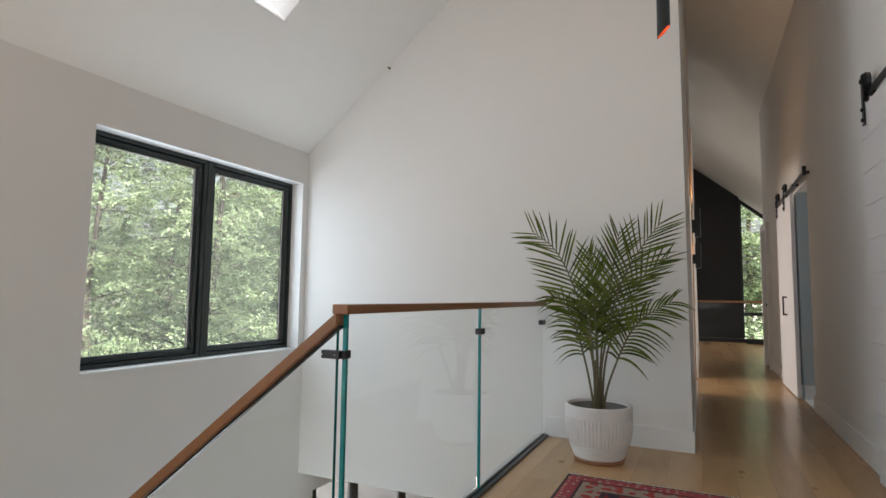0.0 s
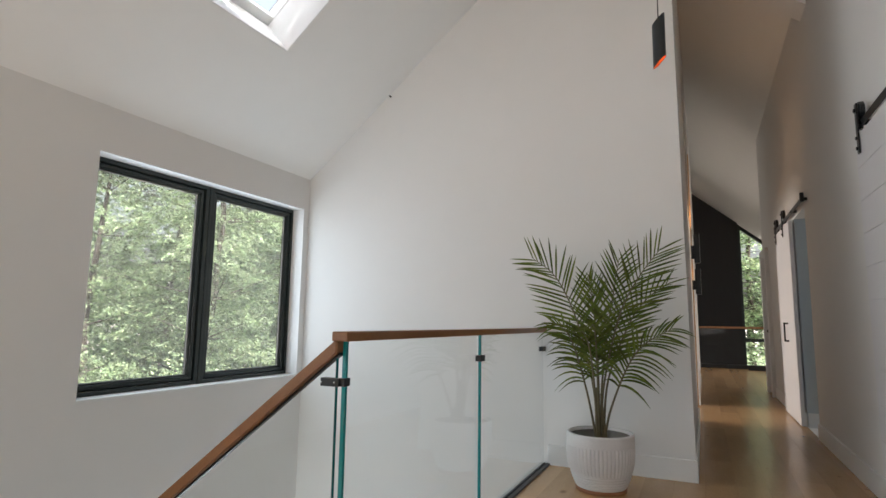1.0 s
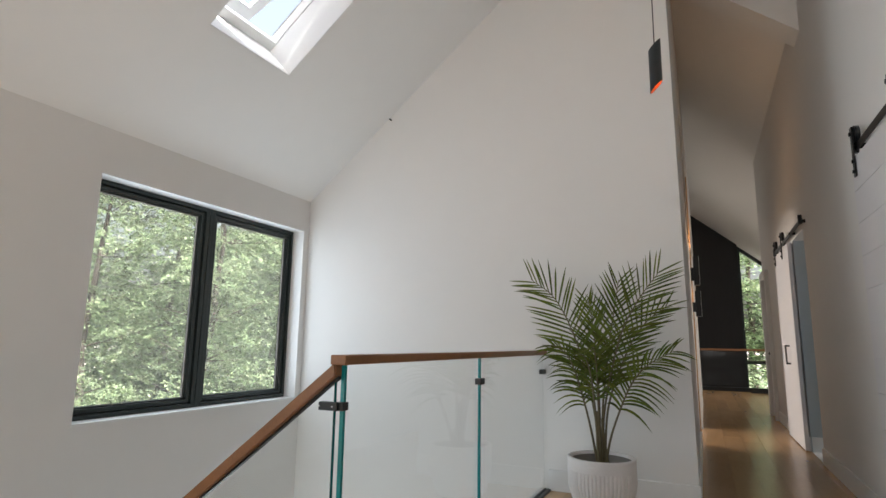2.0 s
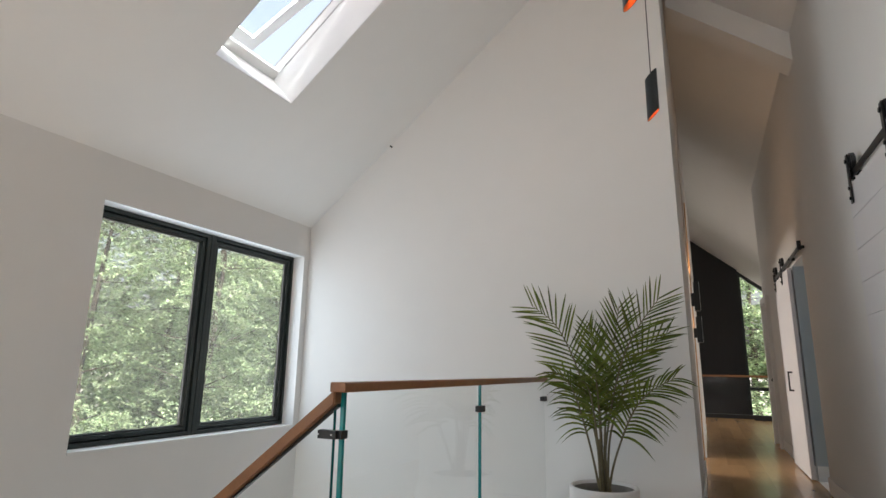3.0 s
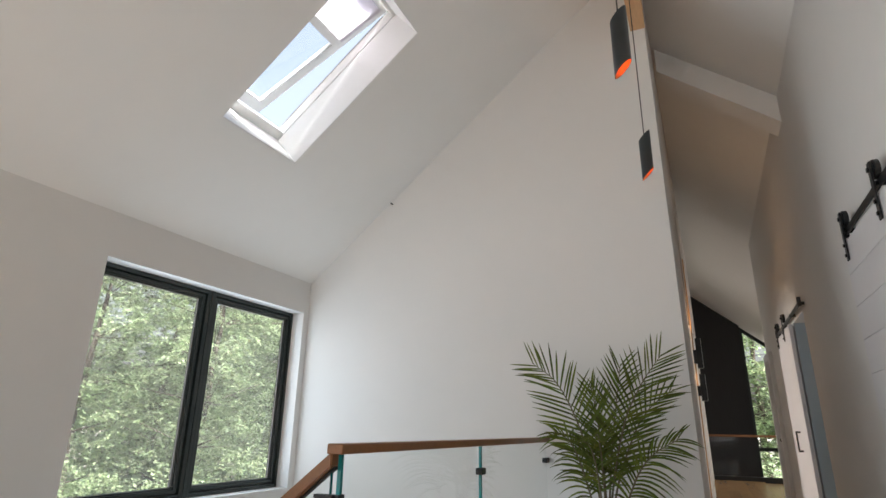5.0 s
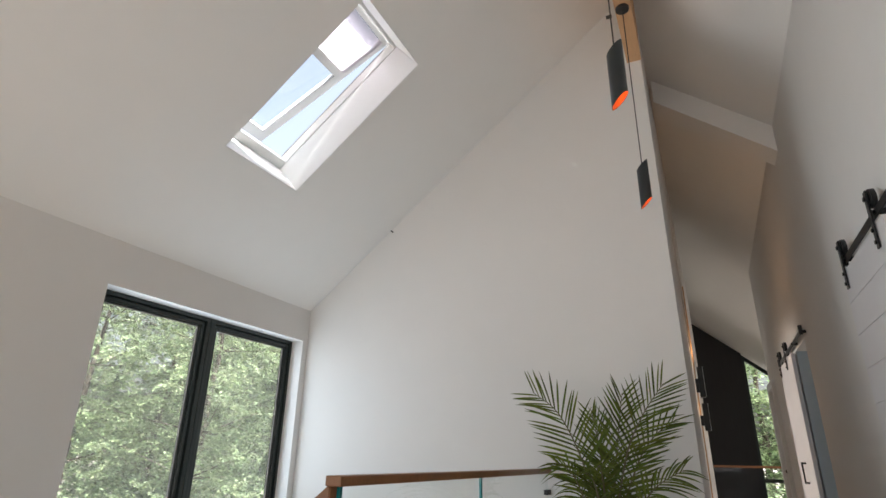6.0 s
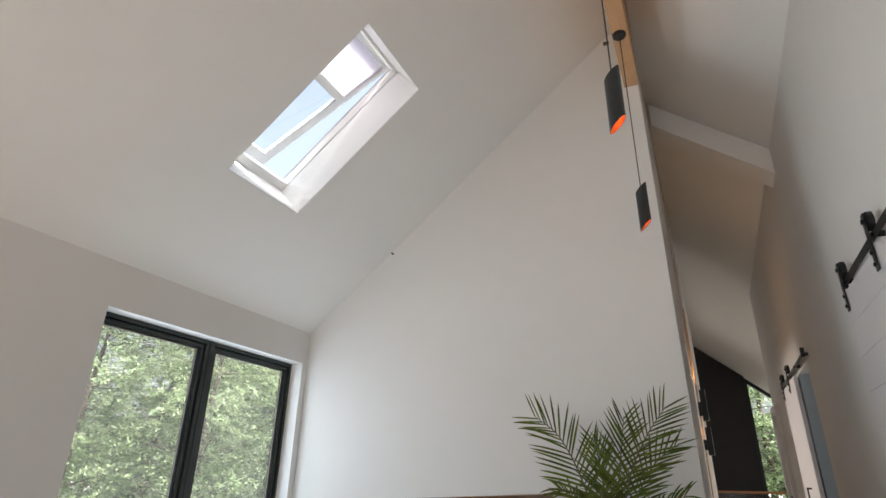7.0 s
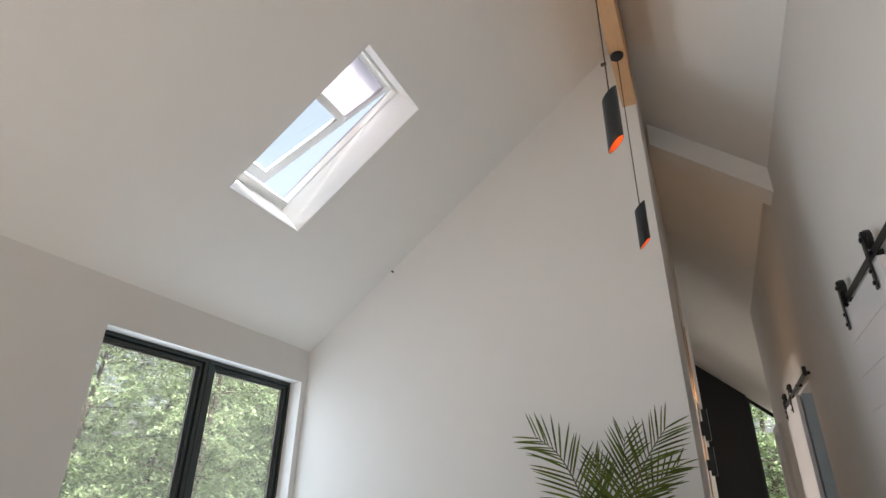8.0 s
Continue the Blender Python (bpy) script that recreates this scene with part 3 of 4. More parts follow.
bm = bmesh.new()
for q in ((0.0, 0.078, SKY[2], SKY[3]), (HS - 0.006, LEN, SKY[2], SKY[3]), (0.078, HS - 0.006, SKY[2], SKY[2] + 0.013), (0.078, HS - 0.006, SKY[3] - 0.013, SKY[3])):
    slope_box(bm, *q, DEPTH + 0.002, HD - 0.006)
part("curb", bm, M_TRIM, skyl)
bm = bmesh.new()
for q in ((0.066, 0.078, SKY[2], SKY[3]), (0.078, HS - 0.006, SKY[3] - 0.015, SKY[3] - 0.009)):
    slope_box(bm, *q, HD - 0.0055, HD + 0.004)
part("seal", bm, M_GASKET, skyl, "grey rubber weather seal")
# Pale plates out of view, added to bounce sun onto the sash's underside.
bm = bmesh.new()
for q in ((-0.38, -0.002, SKY[2] - 0.3, SKY[3] + 0.3), (-0.002, LEN, SKY[3] + 0.002, SKY[3] + 0.3), (-0.002, LEN, SKY[2] - 0.3, SKY[2] - 0.002)):
    slope_box(bm, *q, HD - 0.03, HD - 0.024)
part("bounce_plate", bm, M_BOUNCE, skyl, "unseen pale grey plate added to bounce light")
S0, Y0, Y1 = -0.02, SKY[2] + 0.011, SKY[3] - 0.011
bm = bmesh.new()
for q in ((S0, HS, Y0, Y0 + 0.07), (S0, HS, Y1 - 0.07, Y1), (S0, S0 + 0.088, Y0 + 0.07, Y1 - 0.07), (HS - 0.045, HS, Y0 + 0.07, Y1 - 0.07), (0.805, 0.875, Y0 + 0.07, Y1 - 0.07)):
    slope_box(bm, *q, HD + 0.004, HD + 0.05, TILT)
part("sash", bm, M_TRIM, skyl, "white sash propped open")
bm = bmesh.new()
for q in ((S0 + 0.088, 0.805, Y1 - 0.074, Y1 - 0.07), (S0 + 0.088, S0 + 0.092, Y0 + 0.07, Y1 - 0.074)):
    slope_box(bm, *q, HD + 0.003, HD + 0.02, TILT)
part("gasket", bm, M_GASKET, skyl, "grey glazing gasket")
bm = bmesh.new()
slope_box(bm, S0 + 0.07, HS - 0.03, Y0 + 0.05, Y1 - 0.05, HD + 0.026, HD + 0.032, TILT)
p = part("pane", bm, M_SKYGLASS, skyl)
p.visible_shadow = False
bm = bmesh.new()
slope_box(bm, 0.877, HS - 0.047, Y0 + 0.04, Y1 - 0.04, HD - 0.002, HD + 0.002, TILT)
part("blind", bm, M_BLIND, skyl, "white translucent blind")

# ---- guard rail round the stair opening ----
XG, ZR = -1.068, 0.968
SS = 0.776                      # pitch of the stair


def sz(x):
    return 0.934 + SS * (x + 1.085)


guard = thing("glass_guard", (XG, 2.8, 0), "frameless clear glass guard with an oak handrail at the landing", "railing")


def gpart(name, items, material, label="", bevel=0.0, ob=guard):
    off = Vector(ob.location)
    return boxes(name, [(Vector(a) - off, Vector(b) - off) for a, b in items], material, ob, label, bevel)


gpart("handrail", [((XG - 0.03, 1.492, ZR - 0.032), (XG + 0.03, YB, ZR))], M_RAIL, "oiled oak handrail", 0.004)
gpart("shoe", [((XG - 0.012, 1.545, 0.0), (XG + 0.010, YB, 0.012)), ((XG + 0.022, 1.545, 0.0), (XG + 0.046, YB, 0.012)), ((XG + 0.010, 1.545, 0.0), (XG + 0.022, YB, 0.006))], M_BLACK, "dark grey metal floor channel", 0.002)
for a, b, dx in ((1.552, 2.744, -0.011), (2.758, 4.03, 0.0)):
    g = gpart("glass_panel", [((XG + dx - 0.006, a, 0.008), (XG + dx + 0.006, b, ZR - 0.032))], M_PANEL, "clear toughened glass panel")
    g.visible_shadow = False
for a, dx in ((1.540, -0.011), (2.7445, 0.0)):
    gpart("glass_edge", [((XG + dx - 0.007, a, 0.009), (XG + dx + 0.007, a + 0.013, ZR - 0.032))], M_EDGE, "green polished glass edge")
gpart("clip", [((XG - 0.02, 2.722, 0.800), (XG + 0.02, 2.782, 0.832))], M_BLACK, "black metal glass clip", 0.003)
gpart("clip", [((XG - 0.02, 3.965, 0.800), (XG + 0.02, YB, 0.832))], M_BLACK, "black metal glass clip", 0.003)

sguard = thing("stair_guard", (-2.1, 1.53, -0.8), "glass stair guard with a sloping oak handrail", "railing")
off = Vector(sguard.location)
YG = 1.53
bm = bmesh.new()
xa, xb = -3.25, -1.085
w = 0.027
prism(bm, [Vector((xa, YG - w, sz(xa) - 0.036)) - off, Vector((xb, YG - w, sz(xb) - 0.036)) - off, Vector((xb, YG - w, sz(xb) + 0.012)) - off, Vector((xa, YG - w, sz(xa) + 0.012)) - off], (0, 2 * w, 0))
bmesh.ops.bevel(bm, geom=list(bm.edges), offset=0.004, segments=2, affect="EDGES")
part("handrail", bm, M_RAIL, sguard, "oiled oak handrail")
bm = bmesh.new()
prism(bm, [Vector((x, YG - 0.010, sz(x) + z)) - off for x, z in ((xa, -0.045), (xb, -0.045), (xb, -0.0362), (xa, -0.0362))], (0, 0.020, 0))
part("channel", bm, M_BLACK, sguard)
bm = bmesh.new()
prism(bm, [Vector((xa, YG - 0.006, sz(xa) - 1.0)) - off, Vector((-1.1, YG - 0.006, sz(-1.1) - 1.0)) - off, Vector((-1.1, YG - 0.006, sz(-1.1) - 0.041)) - off, Vector((xa, YG - 0.006, sz(xa) - 0.041)) - off], (0, 0.012, 0))
g = part("glass_panel", bm, M_PANEL, sguard, "clear toughened glass panel")
g.visible_shadow = False
gpart("glass_edge", [((-1.1, YG - 0.0061, -0.12), (-1.098, YG + 0.0061, sz(-1.1) - 0.041))], M_EDGE2, "green polished glass edge", ob=sguard)
clip = gpart("clip", [((-1.155, YG - 0.014, 0.788), (-1.083, YG + 0.014, 0.815)), ((-1.090, YG - 0.002, 0.788), (-1.068, YG + 0.034, 0.815))], M_BLACK, "black metal corner clip", 0.002, sguard)
for x in (-1.15, -1.098):
    bm = bmesh.new()
    bmesh.ops.create_cone(bm, cap_ends=True, segments=12, radius1=0.0022, radius2=0.0022, depth=0.003, matrix=Matrix.Translation(Vector((x, YG - 0.017, 0.802)) - off) @ Matrix.Rotation(radians(90), 4, "X"))
    part("screw", bm, M_TRIM, clip)

stair = thing("staircase", (-2.2, 1.0, LOW), "oak stair going down from the landing", "stairs")
off = Vector(stair.location)
for i in range(9):
    x1 = FX0 - 0.02 - i * 0.245
    z1 = -0.185 * (i + 1)
    boxes("tread", [(Vector((max(x1 - 0.27, XL + 0.01), 0.52, z1 - 0.04)) - off, Vector((x1, 1.5, z1)) - off)], M_OAK, stair, bevel=0.004)
    boxes("riser", [(Vector((x1 - 0.02, 0.52, z1)) - off, Vector((x1, 1.5, z1 + 0.145)) - off)], M_TRIM, stair)
bm = bmesh.new()
prism(bm, [Vector((XL + 0.02, 1.5, -1.95)) - off, Vector((FX0, 1.5, -0.3)) - off, Vector((FX0, 1.5, -0.02)) - off, Vector((XL + 0.02, 1.5, -1.66)) - off], (0, 0.02, 0))
part("stringer", bm, M_TRIM, stair)

# ---- sliding barn doors ----


def barn_door(y0, y1, strap_y, track, label, boards, handle=None):
    d = thing("barn_door", (XR - 0.04, (y0 + y1) / 2, 0), label, "door", "sliding doors")
    off = Vector(d.location)
    xf, xb = XR - 0.058, XR - 0.02
    n = boards
    h = 2.10 / n
    for i in range(n):
        b = h * i + 0.012
        boxes("board", [(Vector((xf, y0, b)) - off, Vector((xb, y1, b + h - 0.0022)) - off)], M_DOOR, d, bevel=0.001)
    boxes("core", [(Vector((xf + 0.006, y0 + 0.002, 0.012)) - off, Vector((xb - 0.004, y1 - 0.002, 2.11)) - off)], M_DOOR, d)
    for y in strap_y:
        boxes("strap", [(Vector((xf - 0.012, y - 0.02, 1.99)) - off, Vector((xf - 0.004, y + 0.02, 2.285)) - off)], M_BLACK, d, "black steel hanger strap", 0.002)
        bm = bmesh.new()
        for r, wd in ((0.05, 0.022), (0.04, 0.03)):
            bmesh.ops.create_cone(bm, cap_ends=True, segments=24, radius1=r, radius2=r, depth=wd, matrix=Matrix.Translation(Vector((xf + 0.014, y, 2.245)) - off) @ Matrix.Rotation(radians(90), 4, "Y"))
        bmesh.ops.create_cone(bm, cap_ends=True, segments=6, radius1=0.013, radius2=0.011, depth=0.034, matrix=Matrix.Translation(Vector((xf - 0.004, y, 2.245)) - off) @ Matrix.Rotation(radians(90), 4, "Y"))
        part("roller", bm, M_BLACK, d, "black roller wheel")
        bm = bmesh.new()
        for z in (2.02, 2.08):
            bmesh.ops.create_cone(bm, cap_ends=True, segments=6, radius1=0.011, radius2=0.009, depth=0.01, matrix=Matrix.Translation(Vector((xf - 0.016, y, z)) - off) @ Matrix.Rotation(radians(90), 4, "Y"))
        part("bolt", bm, M_BLACK, d)
    if handle:
        y, za, zb = handle
        boxes("handle", [(Vector((xf - 0.045, y - 0.012, za)) - off, Vector((xf - 0.03, y + 0.012, zb)) - off), (Vector((xf - 0.031, y - 0.011, za)) - off, Vector((xf, y + 0.011, za + 0.018)) - off),
                         (Vector((xf - 0.031, y - 0.011, zb - 0.018)) - off, Vector((xf, y + 0.011, zb)) - off)], M_BLACK, d, "black pull handle", 0.002)
    ta, tb = track
    t = thing("door_track", (XR - 0.03, (ta + tb) / 2, 2.17), "flat black steel sliding door track on the wall", "door track", "sliding door tracks")
    to = Vector(t.location)
    boxes("bar", [(Vector((XR - 0.046, ta, 2.150)) - to, Vector((XR - 0.038, tb, 2.193)) - to)], M_BLACK, t, bevel=0.001)
    for y in (ta + 0.05, tb - 0.05, *[ta + (tb - ta) * k for k in (0.33, 0.66)]):
        bm = bmesh.new()
        bmesh.ops.create_cone(bm, cap_ends=True, segments=14, radius1=0.015, radius2=0.015, depth=0.04, matrix=Matrix.Translation(Vector((XR - 0.02, y, 2.172)) - to) @ Matrix.Rotation(radians(90), 4, "Y"))
        bmesh.ops.create_cone(bm, cap_ends=True, segments=6, radius1=0.013, radius2=0.011, depth=0.012, matrix=Matrix.Translation(Vector((XR - 0.052, y, 2.172)) - to) @ Matrix.Rotation(radians(90), 4, "Y"))
        part("standoff", bm, M_BLACK, t)
    for y in (ta, tb - 0.035):
        boxes("stop", [(Vector((XR - 0.062, y, 2.14)) - to, Vector((XR - 0.03, y + 0.035, 2.225)) - to)], M_BLACK, t, bevel=0.004)
    return d


barn_door(2.9, 3.85, (3.755, 3.03), (1.5, 3.81), "white shiplap sliding door hung on black rollers, closed", 11)
barn_door(6.70, 7.86, (7.72, 7.10), (5.85, 7.9), "white sliding barn door standing half open in the hall", 1, (7.2, 0.835, 1.045))
d3 = setting(boxes("door_1", [((XR + 0.01, 9.37, 0.01), (XR + 0.05, 9.93, 2.05))], M_TRIM), "white panel door at the hall's end", "door")
bm = bmesh.new()
bmesh.ops.create_uvsphere(bm, u_segments=16, v_segments=10, radius=0.026, matrix=Matrix.Translation((XR - 0.035, 9.45, 0.93)))
bmesh.ops.create_cone(bm, cap_ends=True, segments=14, radius1=0.012, radius2=0.012, depth=0.06, matrix=Matrix.Translation((XR - 0.01, 9.45, 0.93)) @ Matrix.Rotation(radians(90), 4, "Y"))
part("door_handle", bm, M_BLACK, d3, "round black door knob", True)

# ---- loft rail at the hall's end ----
lrail = thing("loft_railing", (0.9, 14.85, 0), "glass loft railing with an oak top rail", "railing")
boxes("handrail", [((-1.0, -0.03, 0.93), (2.05, 0.03, 0.975))], M_RAIL, lrail, bevel=0.004)
boxes("shoe", [((-1.0, -0.04, -0.03), (2.05, 0.04, 0.09))], M_BLACK, lrail, bevel=0.003)
g = boxes("glass_panel", [((-0.98, -0.006, 0.09), (0.52, 0.006, 0.93)), ((0.535, -0.006, 0.09), (2.03, 0.006, 0.93))], M_PANEL, lrail)
g.visible_shadow = False

# ---- pendants ----


def pendant(x, y, z0, z1, top, spin):
    r, cut = 0.037, 0.075
    d = thing("pendant_lamp", (x, y, z0), "slim black cylinder pendant cut at a slant with copper lining", "pendant lamp", "stair pendants")
    seg = 36

    def ringv(bm, rad, z, up):
        return [bm.verts.new((rad * math.cos(a), rad * math.sin(a), z + up * math.cos(a - spin))) for a in [2 * math.pi * i / seg for i in range(seg)]]
    h = z1 - z0
    for name, rad, material, label in (("shade", r, M_PEND, "satin black metal tube"), ("lining", r - 0.002, M_COPPER, "orange copper lining")):
        bm = bmesh.new()
        inner = name == "lining"
        a, b = ringv(bm, rad, cut / 2 + (0.001 if inner else 0), cut / 2), ringv(bm, rad, h - cut / 2 - (0.004 if inner else 0), cut / 2)
        for i in range(seg):
            f = (a[i], a[(i + 1) % seg], b[(i + 1) % seg], b[i])
            bm.faces.new(f if not inner else f[::-1])
        part(name, bm, material, d, label, not inner)
    bm = bmesh.new()
    bmesh.ops.create_cone(bm, cap_ends=True, segments=10, radius1=0.0035, radius2=0.0035, depth=top - z1 + 0.05, matrix=Matrix.Translation((0, 0, h - 0.05 + (top - z1 + 0.05) / 2)))
    part("cord", bm, M_BLACK, d, "black fabric cord")
    bm = bmesh.new()
    bmesh.ops.create_cone(bm, cap_ends=True, segments=32, radius1=0.048, radius2=0.05, depth=0.022, matrix=Matrix.Translation((0, 0, top - z0 - 0.011)))
    bmesh.ops.bevel(bm, geom=list(bm.edges), offset=0.003, segments=1, affect="EDGES")
    part("canopy", bm, M_BLACK, d, "round black ceiling canopy")
    if y < 3:
        boxes("cord_grip", [((-0.02, -0.006, h + 0.14), (0.006, 0.006, h + 0.154))], M_BLACK, d, "small black cord grip", 0.002)
    return d


pendant(-0.163, 3.39, 2.537, 2.888, 4.178, radians(10))
pendant(-0.146, 2.076, 2.444, 2.798, 4.178, radians(10))

bm = bmesh.new()
bmesh.ops.create_cone(bm, cap_ends=True, segments=12, radius1=0.008, radius2=0.006, depth=0.03, matrix=Matrix.Translation((-2.43, YB - 0.015, 2.985)) @ Matrix.Rotation(radians(90), 4, "X"))
tagged(part("wall_hook", bm, M_BLACK), "tiny dark hook fixed high on the white wall", "hook")

# black wall lamps in the passage
for k, (za, zb) in enumerate(((1.665, 1.975), (1.33, 1.6))):
    s = thing("wall_lamp", (XW, 6.5, za), "black rectangular wall lamp on a bracket", "wall lamp", "passage wall lamps")
    boxes("bracket", [((0, -0.03, 0.05), (0.03, 0.03, zb - za - 0.12))], M_BLACK, s, bevel=0.003)
    boxes("body", [((0.03, -0.05, 0.0), (0.085, 0.05, zb - za))], M_BLACK, s, bevel=0.004)
    boxes("edge_strip", [((0.0852, -0.051, 0.0), (0.088, -0.04, zb - za))], M_TRIM, s, "thin bright edge")

# ---- palm in a ribbed pot ----
PX, PY = -0.600, 3.61
pot = thing("plant_pot", (PX, PY, 0), "white ribbed ceramic pot on a terracotta foot", "plant pot")


def lathe(name, profile, material, parent, label="", seg=120, rib=None):
    bm = bmesh.new()
    rings = []
    for r, z in profile:
        ring = []
        for i in range(seg):
            a = 2 * math.pi * i / seg
            rr = r + (rib(a, z) if rib else 0)
            ring.append(bm.verts.new((rr * math.cos(a), rr * math.sin(a), z)))
        rings.append(ring)
    for p0, p1 in zip(rings, rings[1:]):
        for i in range(seg):
            bm.faces.new((p0[i], p0[(i + 1) % seg], p1[(i + 1) % seg], p1[i]))
    bm.faces.new(rings[0][::-1])
    bm.faces.new(rings[-1])
    return part(name, bm, material, parent, label, True)


def ribs(a, z):
    if 0.112 < z < 0.268:
        return 0.0045 * (min(1.0, max(0.0, 0.5 + 1.2 * math.sin(a * 54))) - 0.6)
    if 0.03 < z <= 0.104:
        return 0.0030 * math.sin(z * 2 * math.pi / 0.0165)
    return 0.0


prof = [(0.146, 0.022)] + [(0.150 + 0.053 * math.sin(min(1, (z - 0.025) / 0.20) * math.pi / 2), z) for z in np.linspace(0.025, 0.33, 96)] + [(0.204, 0.336), (0.2, 0.341), (0.187, 0.341), (0.182, 0.335), (0.178, 0.27), (0.174, 0.265)]
lathe("body", prof, M_POT, pot, "matt white ceramic with fine vertical ribs", 540, ribs)
lathe("foot", [(0.146, 0.0), (0.151, 0.004), (0.152, 0.022), (0.148, 0.0225)], M_TERRA, pot, "bare terracotta foot ring", 64)
# Dark ring added inside; its colour stands for the shade in the pot.
lathe("inner_shade", [(0.170, 0.262), (0.1785, 0.272), (0.1815, 0.322), (0.178, 0.323), (0.168, 0.276)], mat("inner_shade_tone", (0.17, 0.155, 0.135), 0.7, vary=0.1, scale=10), pot, "dark ring for the shade inside the pot", 64)
lathe("soil", [(0.1, 0.266), (0.166, 0.27), (0.164, 0.279), (0.09, 0.283)], M_SOIL, pot, "dark potting soil", 48)

palm = thing("palm", (PX, PY, 0.28), "green areca palm with arching feathery fronds", "potted palm")
palm.scale = (0.955, 0.955, 0.965)
PO = Vector((PX, PY, 0.28))


def spline(pts, n):
    out = []
    P = [pts[0] * 2 - pts[1]] + pts + [pts[-1] * 2 - pts[-2]]
    for i in range(len(pts) - 1):
        a, b, c, d = P[i:i + 4]
        for k in range(n):
            t = k / n
            out.append(0.5 * ((2 * b) + (c - a) * t + (2 * a - 5 * b + 4 * c - d) * t * t + (3 * b - a - 3 * c + d) * t ** 3))
    out.append(pts[-1])
    return out


def tube(bm, pts, r0, r1, seg=7):
    rings = []
    for i, p in enumerate(pts):
        d = (pts[min(i + 1, len(pts) - 1)] - pts[max(i - 1, 0)]).normalized()
        u = d.orthogonal().normalized() if i == 0 else (u - d * u.dot(d)).normalized()
        w = d.cross(u)
        r = r0 + (r1 - r0) * i / (len(pts) - 1)
        rings.append([bm.verts.new(p + (u * math.cos(a) + w * math.sin(a)) * r) for a in [2 * math.pi * k / seg for k in range(seg)]])
    for a, b in zip(rings, rings[1:]):
        for i in range(seg):
            bm.faces.new((a[i], a[(i + 1) % seg], b[(i + 1) % seg], b[i]))
    bm.faces.new(rings[0][::-1])
    bm.faces.new(rings[-1])


def frond(pts, normal, length, droop, seed, start=0.38, count=24, spread=50):
    """A feather frond: a rachis through pts and two rows of folded narrow leaflets."""
    rnd = random.Random(seed)
    path = spline([Vector(p) - PO for p in pts], 14)
    L = [0.0]
    for a, b in zip(path, path[1:]):
        L.append(L[-1] + (b - a).length)

    def at(s):
        s *= L[-1]
        for i in range(len(path) - 1):
            if L[i + 1] >= s:
                f = (s - L[i]) / (L[i + 1] - L[i])
                return path[i].lerp(path[i + 1], f), (path[i + 1] - path[i]).normalized()
        return path[-1], (path[-1] - path[-2]).normalized()
    nrm = Vector(normal).normalized()
    bm = bmesh.new()
    for side in (-1, 1):
        for k in range(count):
            s = start + (1 - start) * (k + 0.5 * (side > 0) + rnd.uniform(-.15, .15)) / count
            s = min(max(s, start), 1.0)
            p, t = at(s)
            f = (s - start) / (1 - start)
            lat = t.cross(nrm).normalized() * side
            ang = radians(spread + 8 - 34 * f + rnd.uniform(-5, 5))
            d = (t * math.cos(ang) + lat * math.sin(ang) + nrm * rnd.uniform(0.05, 0.3)).normalized()
            ln = length * (0.55 + 0.55 * math.sin(math.pi * (0.15 + 0.62 * f)) - 0.35 * f * f) * rnd.uniform(.88, 1.08)
            wd = 0.0068 * rnd.uniform(.85, 1.15) * (1.1 - 0.4 * f)
            fold = (nrm - d * nrm.dot(d)).normalized()
            cross = d.cross(fold)
            dr = droop * rnd.uniform(.5, 1.5) * (1.35 - 0.6 * f)
            prev = None
            for j in range(6):
                q = j / 5
                c = p + d * ln * q + Vector((0, 0, -1)) * dr * ln * q * q
                w = wd * (0.35 + 2.4 * q * (1 - q) + 0.3 * (1 - q)) if j < 5 else 0.0006
                row = [bm.verts.new(c + cross * w), bm.verts.new(c - fold * w * 0.35), bm.verts.new(c - cross * w)]
                if prev:
                    for a in (0, 1):
                        bm.faces.new((prev[a], prev[a + 1], row[a + 1], row[a]))
                prev = row
    fr = part("frond", bm, M_LEAF, palm)
    bm = bmesh.new()
    tube(bm, path, 0.0085, 0.0018)
    part("rachis", bm, M_STEM, fr, "", True)


frond([(-0.625, 3.63, 0.28), (-0.635, 3.62, 0.60), (-0.725, 3.60, 1.02), (-0.860, 3.57, 1.33), (-1.03, 3.55, 1.48)], (0.1, -1, 0.25), 0.30, 0.09, 1, 0.38, 24, 56)
frond([(-0.59, 3.64, 0.28), (-0.575, 3.64, 0.62), (-0.465, 3.65, 1.08), (-0.340, 3.66, 1.33), (-0.195, 3.66, 1.52)], (0, -1, 0.15), 0.31, 0.08, 2, 0.38, 24, 56)
frond([(-0.60, 3.65, 0.28), (-0.59, 3.68, 0.65), (-0.545, 3.74, 1.05), (-0.505, 3.76, 1.29), (-0.47, 3.76, 1.48)], (0.25, -1, 0.1), 0.28, 0.08, 3, 0.42, 20, 54)
frond([(-0.61, 3.65, 0.28), (-0.615, 3.68, 0.70), (-0.64, 3.74, 1.05), (-0.66, 3.76, 1.22), (-0.68, 3.75, 1.34)], (-0.1, -1, 0.1), 0.25, 0.06, 4)
frond([(-0.575, 3.60, 0.28), (-0.52, 3.57, 0.50), (-0.40, 3.53, 0.78), (-0.285, 3.51, 0.92), (-0.13, 3.49, 1.01)], (0.05, -1, 0.45), 0.25, 0.42, 5, 0.42, 20)
frond([(-0.62, 3.61, 0.28), (-0.67, 3.58, 0.58), (-0.735, 3.54, 0.85), (-0.79, 3.51, 0.98), (-0.88, 3.48, 1.04)], (-0.15, -1, 0.5), 0.235, 0.48, 6, 0.45, 19)
